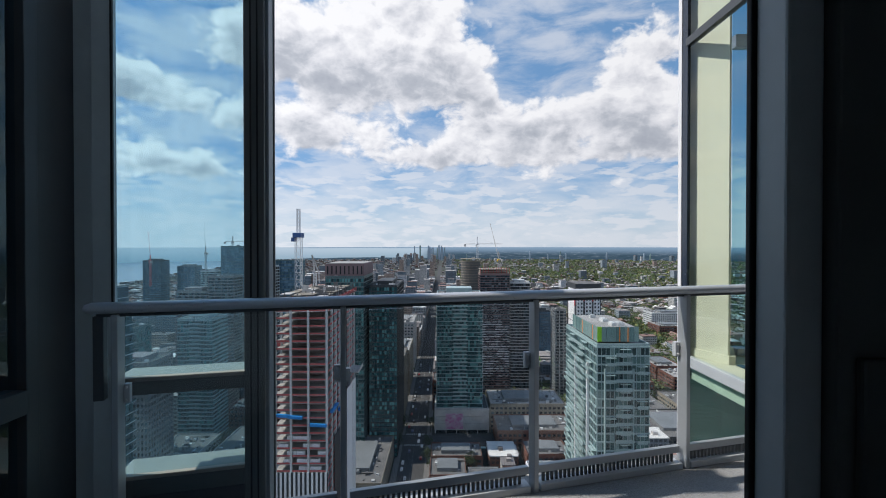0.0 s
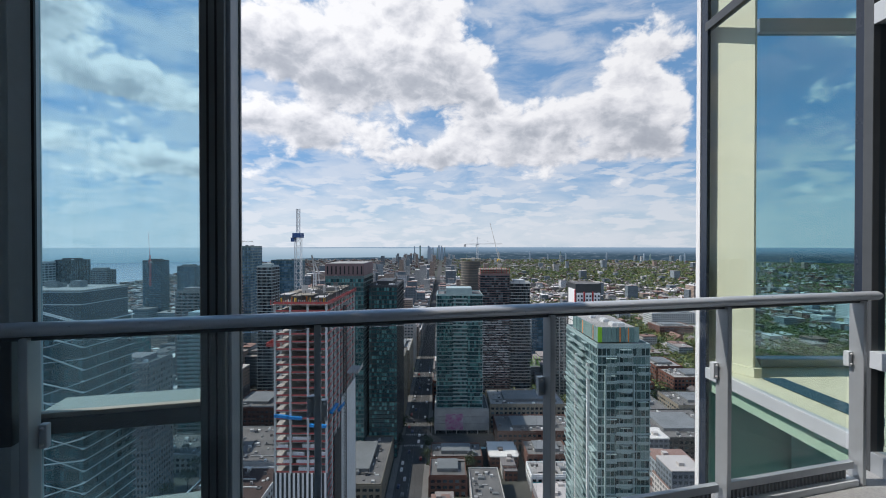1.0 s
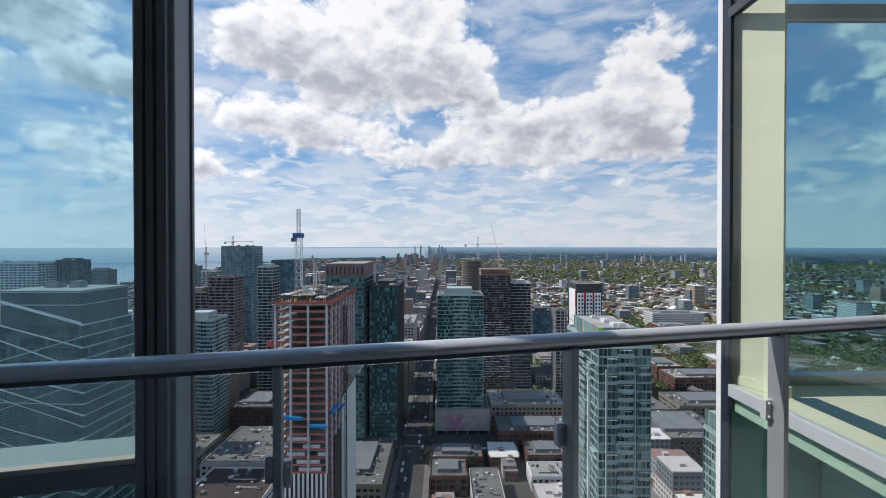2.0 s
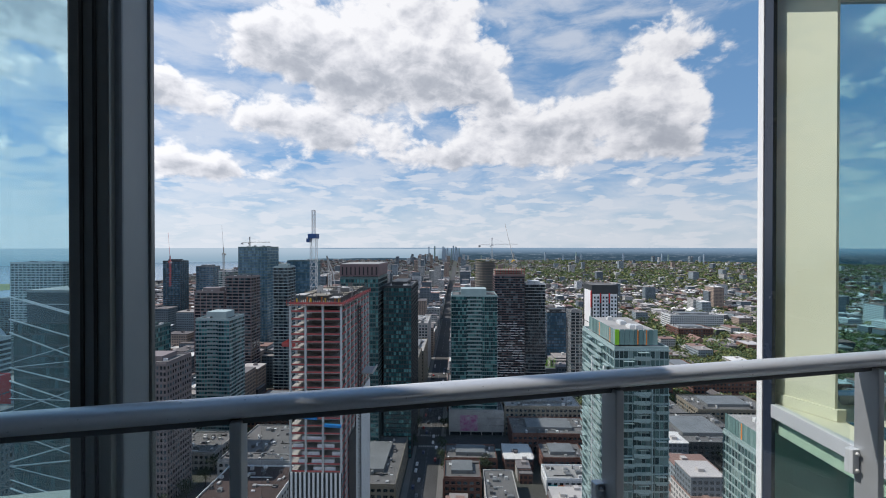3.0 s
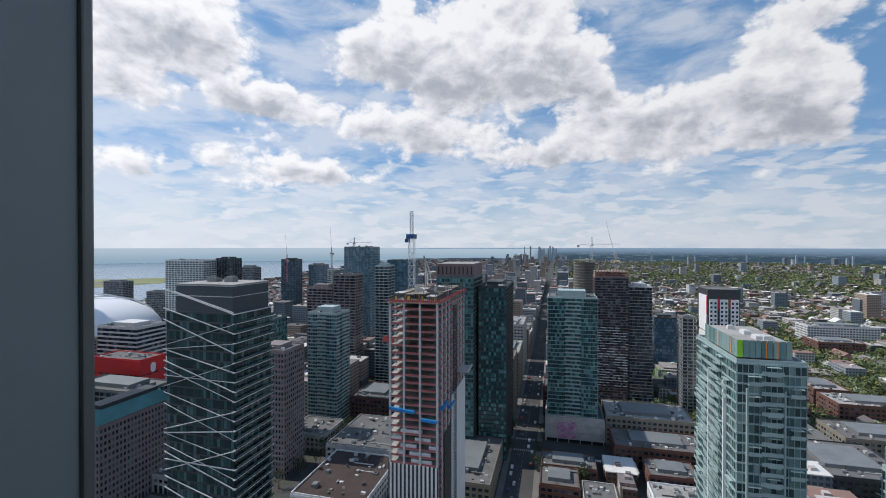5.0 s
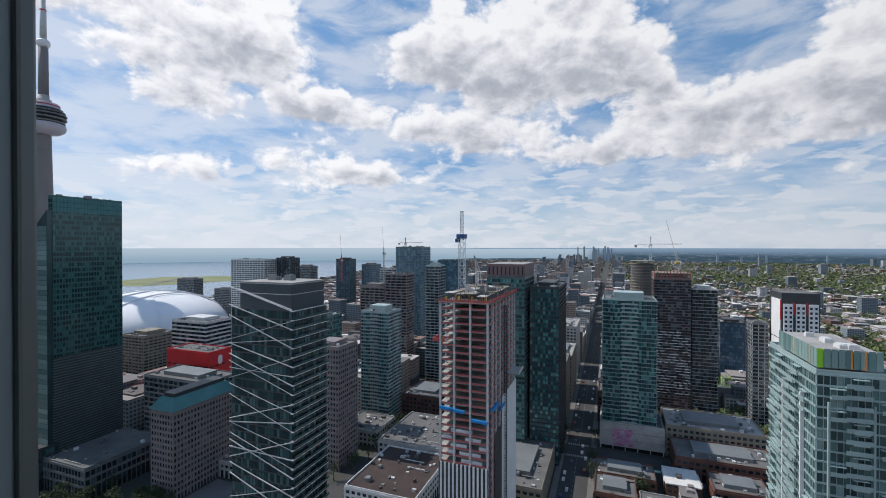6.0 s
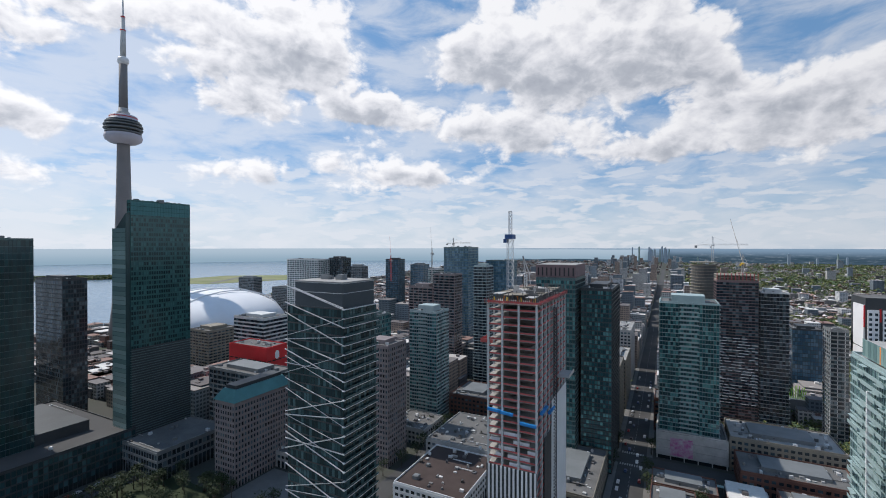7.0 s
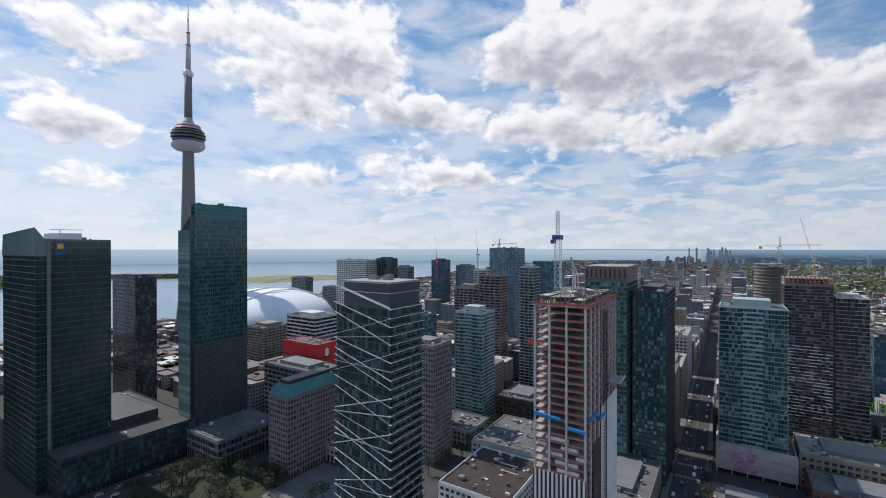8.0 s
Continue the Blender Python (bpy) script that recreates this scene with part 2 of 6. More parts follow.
M["w_teal"] = material("teal_window", [(0.025, 0.081, 0.093), (0.046, 0.152, 0.167), (0.091, 0.274, 0.284), (0.033, 0.102, 0.117), (0.175, 0.436, 0.436), (0.03, 0.086, 0.102)], 0.10, 0.28, 0, 1, 0.25, 0.05, spec=0.8, pick="object")
M["w_teal_i"] = material("teal_windows", [(0.025, 0.081, 0.093), (0.046, 0.152, 0.167), (0.091, 0.274, 0.284), (0.033, 0.102, 0.117), (0.175, 0.436, 0.436), (0.03, 0.086, 0.102)], 0.10, 0.28, 0, 1, 0.25, 0.05, spec=0.8, pick="island")
M["w_office"] = material("office_window", [(0.012, 0.039, 0.044), (0.016, 0.053, 0.059), (0.025, 0.076, 0.081), (0.014, 0.045, 0.051), (0.02, 0.063, 0.069)], 0.08, 0.28, 0, 1, 0.25, 0.03, spec=0.8, pick="object")
M["w_office_i"] = material("office_windows", [(0.012, 0.039, 0.044), (0.016, 0.053, 0.059), (0.025, 0.076, 0.081), (0.014, 0.045, 0.051), (0.02, 0.063, 0.069)], 0.08, 0.28, 0, 1, 0.25, 0.03, spec=0.8, pick="island")
M["w_dark"] = material("dark_window", [(0.016, 0.026, 0.034), (0.027, 0.046, 0.06), (0.062, 0.096, 0.117), (0.022, 0.034, 0.044), (0.133, 0.18, 0.204), (0.019, 0.027, 0.037)], 0.10, 0.1, 0, 1, 0.25, 0.05, spec=0.8, pick="object")
M["w_dark_i"] = material("dark_windows", [(0.016, 0.026, 0.034), (0.027, 0.046, 0.06), (0.062, 0.096, 0.117), (0.022, 0.034, 0.044), (0.133, 0.18, 0.204), (0.019, 0.027, 0.037)], 0.10, 0.1, 0, 1, 0.25, 0.05, spec=0.8, pick="island")
M["w_mint"] = material("pale_green_window", [(0.060, 0.120, 0.125), (0.13, 0.23, 0.225), (0.035, 0.065, 0.072), (0.26, 0.36, 0.35), (0.09, 0.165, 0.165), (0.045, 0.085, 0.09)], 0.12, 0.1, 0, 1, 0.2, 0.05, spec=0.8, pick="object")
M["w_mint_i"] = material("pale_green_windows", [(0.060, 0.120, 0.125), (0.13, 0.23, 0.225), (0.035, 0.065, 0.072), (0.26, 0.36, 0.35), (0.09, 0.165, 0.165), (0.045, 0.085, 0.09)], 0.12, 0.1, 0, 1, 0.2, 0.05, spec=0.8, pick="island")
M["w_blue"] = material("blue_window", [(0.072, 0.144, 0.216), (0.115, 0.216, 0.302), (0.173, 0.288, 0.374), (0.086, 0.158, 0.202)], 0.1, 0.12, 0, 1, 0.2, 0.05, spec=0.8, pick="object")
M["w_blue_i"] = material("blue_windows", [(0.072, 0.144, 0.216), (0.115, 0.216, 0.302), (0.173, 0.288, 0.374), (0.086, 0.158, 0.202)], 0.1, 0.12, 0, 1, 0.2, 0.05, spec=0.8, pick="island")
M["w_zig"] = material("smoked_window", [(0.015, 0.039, 0.045), (0.024, 0.06, 0.069), (0.039, 0.093, 0.105), (0.018, 0.045, 0.054), (0.075, 0.15, 0.165)], 0.08, 0.15, 0, 1, 0.25, 0.05, spec=0.6, pick="object")
M["w_zig_i"] = material("smoked_windows", [(0.015, 0.039, 0.045), (0.024, 0.06, 0.069), (0.039, 0.093, 0.105), (0.018, 0.045, 0.054), (0.075, 0.15, 0.165)], 0.08, 0.15, 0, 1, 0.25, 0.05, spec=0.6, pick="island")
M["w_hotel"] = material("hotel_window", [(0.012, 0.030, 0.034), (0.016, 0.040, 0.045), (0.05, 0.15, 0.15), (0.014, 0.034, 0.038), (0.035, 0.105, 0.11), (0.02, 0.05, 0.055)], 0.10, 0.2, 0, 1, 0.25, 0.05, spec=0.7, pick="object")
M["w_hotel_i"] = material("hotel_windows", [(0.012, 0.030, 0.034), (0.016, 0.040, 0.045), (0.05, 0.15, 0.15), (0.014, 0.034, 0.038), (0.035, 0.105, 0.11), (0.02, 0.05, 0.055)], 0.10, 0.2, 0, 1, 0.25, 0.05, spec=0.7, pick="island")
M["band_hotel"] = material("hotel_spandrel", [(0.035, 0.11, 0.112), (0.05, 0.145, 0.145)], 0.2, 0.2, 0.08, 1.0, 0.3, 0.04)
M["core_dark"] = material("dark_glass_core", [(0.018, 0.026, 0.03), (0.03, 0.04, 0.045)], 0.2, 0.2, 0.1, 0.5, 0.3, 0.08)
M["core_teal"] = material("teal_glass_core", [(0.029, 0.058, 0.064), (0.044, 0.083, 0.088)], 0.18, 0.25, 0.1, 0.5, 0.3, 0.08)
M["band_white"] = material("white_concrete_band", [(0.493, 0.510, 0.518), (0.595, 0.603, 0.603)], 0.7, 0, 0.1, 2.0, 0.15, 0.2)
M["band_mint"] = material("pale_green_spandrel", [(0.293, 0.398, 0.407), (0.362, 0.466, 0.469)], 0.35, 0.1, 0.08, 2.0, 0.15, 0.2)
M["band_grey"] = material("grey_spandrel", [(0.149, 0.163, 0.172), (0.209, 0.223, 0.23)], 0.6, 0.1, 0.1, 2.0, 0.2, 0.1)
M["band_teal"] = material("teal_spandrel", [(0.081, 0.137, 0.14), (0.121, 0.186, 0.19)], 0.35, 0.2, 0.1, 2.0, 0.2, 0.1)
M["band_dark"] = material("dark_spandrel", [(0.038, 0.044, 0.049), (0.060, 0.068, 0.075)], 0.5, 0.2, 0.1, 2.0, 0.2, 0.1)
M["band_line"] = material("pale_slab_edge", [(0.29, 0.37, 0.384), (0.392, 0.471, 0.478)], 0.6, 0, 0.1, 2.0, 0.15, 0.1)
# Lawn green is darkened to carry the towers' shade over the park.
M["lawn"] = material("shaded_park_lawn", [(0.018, 0.030, 0.011), (0.030, 0.045, 0.015)], 0.95, 0, 0.3, 1.0, 0.3, 0.08)
M["screen"] = material("pale_teal_screen", [(0.17, 0.28, 0.275), (0.25, 0.37, 0.36), (0.13, 0.22, 0.22), (0.21, 0.33, 0.32)], 0.15, 0.1, 0, 1, 0.15, 0.05, pick="object")
M["crown"] = material("blue_grey_metal", [(0.045, 0.06, 0.075), (0.06, 0.078, 0.093)], 0.45, 0.2, 0.08, 1.0, 0.15, 0.1)
M["board"] = material("pale_teal_board", [(0.36, 0.50, 0.47), (0.42, 0.56, 0.53)], 0.5, 0, 0.05, 3.0, 0.1, 0.5)
M["cyan"] = material("turquoise_paint", [(0.03, 0.32, 0.38), (0.05, 0.4, 0.45)], 0.6)
M["pink"] = material("pink_stone", [(0.2, 0.172, 0.175), (0.253, 0.216, 0.216)], 0.75, 0, 0.12, 2.0, 0.15, 0.1)
M["brown"] = material("brown_stone", [(0.159, 0.104, 0.111), (0.219, 0.146, 0.146)], 0.7, 0, 0.12, 2.0, 0.15, 0.1)
M["brick"] = material("red_brick", [(0.115, 0.054, 0.040), (0.166, 0.079, 0.061)], 0.85, 0, 0.2, 3.0, 0.2, 0.15)
M["tan"] = material("tan_concrete", [(0.202, 0.178, 0.141), (0.257, 0.233, 0.19)], 0.8, 0, 0.15, 2.0, 0.2, 0.1)
M["concrete"] = material("raw_concrete", [(0.36, 0.35, 0.34), (0.48, 0.47, 0.455)], 0.85, 0, 0.15, 2.0, 0.25, 0.2)
M["concrete_dark"] = material("grey_roof_gravel", [(0.1, 0.1, 0.1), (0.158, 0.156, 0.152)], 0.95, 0, 0.35, 1.5, 0.35, 0.08)
M["roof_pale"] = material("pale_roof_membrane", [(0.257, 0.251, 0.239), (0.355, 0.348, 0.337)], 0.9, 0, 0.2, 1.0, 0.35, 0.1)
M["roof_brown"] = material("brown_roof_gravel", [(0.041, 0.027, 0.025), (0.063, 0.045, 0.041)], 0.95, 0, 0.3, 1.0, 0.35, 0.1)
M["white"] = material("white_panel", [(0.72, 0.73, 0.75), (0.80, 0.81, 0.82)], 0.5, 0, 0.05, 2.0, 0.12, 0.1)
M["dome"] = material("white_dome_membrane", [(0.74, 0.75, 0.77), (0.82, 0.83, 0.85)], 0.8, 0.0, 0.03, 0.5, 0.1, 0.02)
M["red"] = material("red_cladding", [(0.55, 0.02, 0.025), (0.65, 0.03, 0.035)], 0.5, 0, 0.05, 2.0, 0.15, 0.1)
M["redrail"] = material("red_safety_netting", [(0.431, 0.076, 0.076), (0.539, 0.129, 0.12)], 0.7, 0, 0.2, 3.0, 0.3, 0.3)
M["tarp"] = material("blue_tarpaulin", [(0.02, 0.20, 0.55), (0.03, 0.28, 0.66)], 0.5, 0, 0.1, 2.0, 0.2, 0.3)
M["orange"] = material("orange_paint", [(0.75, 0.22, 0.03), (0.85, 0.30, 0.05)], 0.5)
M["yellow"] = material("yellow_paint", [(0.75, 0.48, 0.03), (0.85, 0.55, 0.05)], 0.5)
M["lime"] = material("lime_panel", [(0.28, 0.62, 0.03), (0.33, 0.70, 0.05)], 0.4)
M["blue"] = material("blue_paint", [(0.02, 0.07, 0.22), (0.03, 0.10, 0.28)], 0.5)
M["steel"] = material("white_steel_lattice", [(0.60, 0.61, 0.62), (0.70, 0.71, 0.72)], 0.5, 0.1)
M["teal_roof"] = material("teal_copper_roof", [(0.05, 0.17, 0.18), (0.075, 0.23, 0.235)], 0.55, 0.1, 0.15, 1.0, 0.25, 0.1)
M["asphalt"] = material("asphalt", [(0.045, 0.045, 0.047), (0.075, 0.074, 0.073)], 0.9, 0, 0.2, 1.2, 0.3, 0.05)
M["ground"] = material("city_ground", [(0.043, 0.043, 0.042), (0.068, 0.065, 0.062), (0.037, 0.046, 0.028), (0.074, 0.071, 0.068)], 0.95, 0, 0.35, 0.6, 0.4, 0.012)
M["paving"] = material("pale_paving", [(0.131, 0.128, 0.123), (0.178, 0.173, 0.168)], 0.9, 0, 0.15, 1.0, 0.25, 0.1)
M["paint"] = material("road_paint", [(0.30, 0.30, 0.29), (0.42, 0.42, 0.41)], 0.8, 0, 0.3, 2.0, 0.3, 0.4)
M["grass"] = material("airfield_grass", [(0.12, 0.17, 0.06), (0.19, 0.21, 0.09), (0.30, 0.27, 0.17)], 0.95, 0, 0.2, 0.3, 0.3, 0.008)
M["water"] = material("lake_water", [(0.10, 0.17, 0.24), (0.13, 0.20, 0.27)], 0.22, 0, 0.05, 0.05, 0.15, 0.002)
M["leaf"] = material("tree_leaves", [(0.053, 0.085, 0.032), (0.078, 0.12, 0.04), (0.122, 0.155, 0.053), (0.062, 0.098, 0.049), (0.174, 0.177, 0.053)], 0.8, 0, 0.3, 0.8, 0.3, 0.1, pick="island")
M["bark"] = material("bark", [(0.06, 0.045, 0.035), (0.09, 0.07, 0.055)], 0.9)

M["roofs"] = material("house_roofs", [(0.174, 0.161, 0.161), (0.272, 0.248, 0.235), (0.446, 0.421, 0.408), (0.123, 0.111, 0.111), (0.235, 0.147, 0.123), (0.618, 0.606, 0.582)], 0.9, 0, 0.2, 0.6, 0.2, 0.05, pick="island")
# Darker copy of the tree leaves, with shade put into the colour.
M["leaf_shaded"] = material("shaded_park_leaves", [(0.017, 0.031, 0.010), (0.024, 0.042, 0.012), (0.033, 0.051, 0.014)], 0.8, 0, 0.3, 0.8, 0.3, 0.1, pick="island")
M["clutter"] = material("roof_machines", [(0.30, 0.30, 0.30), (0.12, 0.12, 0.125), (0.45, 0.45, 0.45), (0.07, 0.07, 0.07), (0.20, 0.195, 0.19), (0.62, 0.62, 0.62)], 0.6, 0.1, 0.2, 3.0, 0.2, 0.5, pick="island")


def storey_material(name, stops, pick):
    """Far blocks: rows of dark windows between pale floors, cut by darker bays."""
    mat = material(name, stops, 0.7, 0, 0.2, 0.4, 0.2, 0.02, pick=pick)
    g = Graph(mat.node_tree)
    bsdf = g.nodes["Principled BSDF"]
    color = bsdf.inputs["Base Color"].links[0].from_socket
    geo = g.nodes.new("ShaderNodeNewGeometry")
    sep = g.nodes.new("ShaderNodeSeparateXYZ")
    g.links.new(geo.outputs["Position"], sep.inputs[0])
    nor = g.nodes.new("ShaderNodeSeparateXYZ")
    g.links.new(geo.outputs["Normal"], nor.inputs[0])
    rows = g.math("LESS_THAN", g.math("FRACT", g.math("DIVIDE", sep.outputs[2], 3.2)), 0.55)
    run = g.math("ADD", sep.outputs[0], sep.outputs[1])
    bays = g.math("LESS_THAN", g.math("FRACT", g.math("DIVIDE", run, 3.0)), 0.66)
    wall = g.math("LESS_THAN", g.math("ABSOLUTE", nor.outputs[2]), 0.5)
    fac = g.math("MULTIPLY", g.math("MULTIPLY", rows, bays), g.math("MULTIPLY", wall, 0.8))
    g.links.new(g.mix(fac, color, (0.022, 0.034, 0.042)), bsdf.inputs["Base Color"])
    return mat


M["houses"] = storey_material("house_walls", [(0.189, 0.094, 0.069), (0.278, 0.248, 0.208), (0.13, 0.118, 0.115), (0.378, 0.367, 0.347), (0.159, 0.084, 0.069), (0.218, 0.208, 0.199), (0.081, 0.081, 0.09), (0.497, 0.488, 0.477)], "island")
M["mids"] = storey_material("far_block_walls", [(0.25, 0.296, 0.328), (0.437, 0.437, 0.421), (0.172, 0.218, 0.25), (0.343, 0.265, 0.218), (0.53, 0.546, 0.562), (0.14, 0.172, 0.203)], "island")
# Distance haze is mixed into this pale blue tower colour.
M["far_glass"] = material("haze_blue_far_tower", [(0.26, 0.34, 0.42), (0.34, 0.42, 0.50)], 0.4, 0.1, 0.1, 0.2, 0.2, 0.02)
M["cars"] = material("car_paint", [(0.03, 0.03, 0.035), (0.5, 0.5, 0.52), (0.2, 0.21, 0.22), (0.7, 0.7, 0.7), (0.3, 0.03, 0.03), (0.04, 0.07, 0.16)], 0.3, 0.2, pick="object")
M["pod_ring"] = material("lilac_grey_cladding", [(0.42, 0.40, 0.45), (0.50, 0.48, 0.53)], 0.6, 0, 0.06, 0.6, 0.15, 0.05)
M["cn"] = material("tower_concrete", [(0.180, 0.173, 0.176), (0.230, 0.223, 0.227)], 0.8, 0, 0.08, 0.5, 0.15, 0.03)
M["mural"] = material("magenta_mural", [(0.50, 0.48, 0.50), (0.45, 0.12, 0.30), (0.5, 0.48, 0.5), (0.30, 0.10, 0.25)], 0.8, 0, 0.1, 2, 0.1, 0.35)

# ---- building helpers ----


def box_lists(verts, faces, x0, y0, z0, x1, y1, z1):
    n = len(verts)
    verts += [(x0, y0, z0), (x1, y0, z0), (x1, y1, z0), (x0, y1, z0), (x0, y0, z1), (x1, y0, z1), (x1, y1, z1), (x0, y1, z1)]
    faces += [(n, n + 3, n + 2, n + 1), (n + 4, n + 5, n + 6, n + 7), (n, n + 1, n + 5, n + 4), (n + 1, n + 2, n + 6, n + 5), (n + 2, n + 3, n + 7, n + 6), (n + 3, n, n + 4, n + 7)]


def boxes(name, rows, mat):
    """One mesh of axis-aligned boxes."""
    verts, faces = [], []
    for r in rows:
        box_lists(verts, faces, *r)
    me = bpy.data.meshes.new(name)
    me.from_pydata(verts, [], faces)
    me.materials.append(mat)
    return me


def soft_box(name, x0, y0, z0, x1, y1, z1, mat, r=0.004):
    """A box with bevelled edges."""
    bm = bmesh.new()
    bmesh.ops.create_cube(bm, size=1.0, matrix=Matrix.Translation(((x0 + x1) / 2, (y0 + y1) / 2, (z0 + z1) / 2)) @ Matrix.Diagonal((x1 - x0, y1 - y0, z1 - z0, 1)))
    bmesh.ops.bevel(bm, geom=bm.edges[:], offset=r, segments=2, profile=0.6, affect="EDGES")
    return from_bm(name, bm, mat)


def from_bm(name, bm, mat, smooth=False):
    me = bpy.data.meshes.new(name)
    bm.to_mesh(me)
    bm.free()
    me.materials.append(mat)
    if smooth:
        for p in me.polygons:
            p.use_smooth = True
    return me


def part(name, me, parent, at=(0, 0, 0), label=""):
    ob = new(name, me)
    ob.parent = parent
    ob.location = at
    return tagged(ob, label)


def thing(name, label, category, at=(0, 0, 0), group="", kind="", turn=0.0):
    ob = new(name)
    ob.location = at
    ob.rotation_euler = (0, 0, radians(turn))
    ob.empty_display_size = 0.1
    return tagged(ob, label, category, group, kind)


def sheet(name, axis, at, a0, z0, a1, z1, mat):
    """One upright pane: axis 'x' or 'y' is the normal."""
    pts = [(a0, z0), (a1, z0), (a1, z1), (a0, z1)]
    pts = pts[::-1] if axis == "x" and at > 0 else pts
    me = bpy.data.meshes.new(name)
    me.from_pydata([(at, a, z) if axis == "x" else (a, at, z) for a, z in pts], [], [(0, 1, 2, 3)])
    me.materials.append(mat)
    return me


def unshaded(ob):
    ob.visible_shadow = False
    return ob


def lathe(name, rows, mat, sides=32, smooth=True):
    """Turned body from (radius, height) rows."""
    verts, faces = [], []
    for r, z in rows:
        verts += [(r * math.cos(2 * math.pi * i / sides), r * math.sin(2 * math.pi * i / sides), z) for i in range(sides)]
    for k in range(len(rows) - 1):
        for i in range(sides):
            j = (i + 1) % sides
            faces.append((k * sides + i, k * sides + j, (k + 1) * sides + j, (k + 1) * sides + i))
    faces += [tuple(range(sides))[::-1], tuple(range((len(rows) - 1) * sides, len(rows) * sides))]
    me = bpy.data.meshes.new(name)
    me.from_pydata(verts, [], faces)
    me.materials.append(mat)
    if smooth:
        for p in me.polygons:
            p.use_smooth = True
    return me


def beams(name, rows, mat, w):
    """Square bars between pairs of points, in one mesh."""
    verts, faces = [], []
    for a, b in rows:
        a, b = Vector(a), Vector(b)
        d = (b - a).normalized()
        s = d.cross(Vector((0, 0, 1)) if abs(d.z) < 0.9 else Vector((1, 0, 0))).normalized() * w / 2
        u = d.cross(s).normalized() * w / 2
        n = len(verts)
        for p in (a, b):
            verts += [tuple(p + s + u), tuple(p - s + u), tuple(p - s - u), tuple(p + s - u)]
        faces += [(n, n + 1, n + 5, n + 4), (n + 1, n + 2, n + 6, n + 5), (n + 2, n + 3, n + 7, n + 6), (n + 3, n, n + 4, n + 7), (n + 3, n + 2, n + 1, n), (n + 4, n + 5, n + 6, n + 7)]
    me = bpy.data.meshes.new(name)
    me.from_pydata(verts, [], faces)
    me.materials.append(mat)
    return me


def roof_units(root, w, d, h, rng, n, mat="band_grey"):
    for _ in range(n):
        a, b, c = rng.uniform(1.5, 4), rng.uniform(1.5, 4), rng.uniform(0.8, 2.2)
        x, y = rng.uniform(-w / 2 + 2, max(-w / 2 + 2.1, w / 2 - 6)), rng.uniform(-d / 2 + 2, max(-d / 2 + 2.1, d / 2 - 6))
        part("roof_unit", boxes("roof_unit", [(x, y, h, x + a, y + b, h + c), (x + 0.3, y + 0.3, h + c, x + a - 0.3, y + b - 0.3, h + c + 0.25)], M[mat]), root)


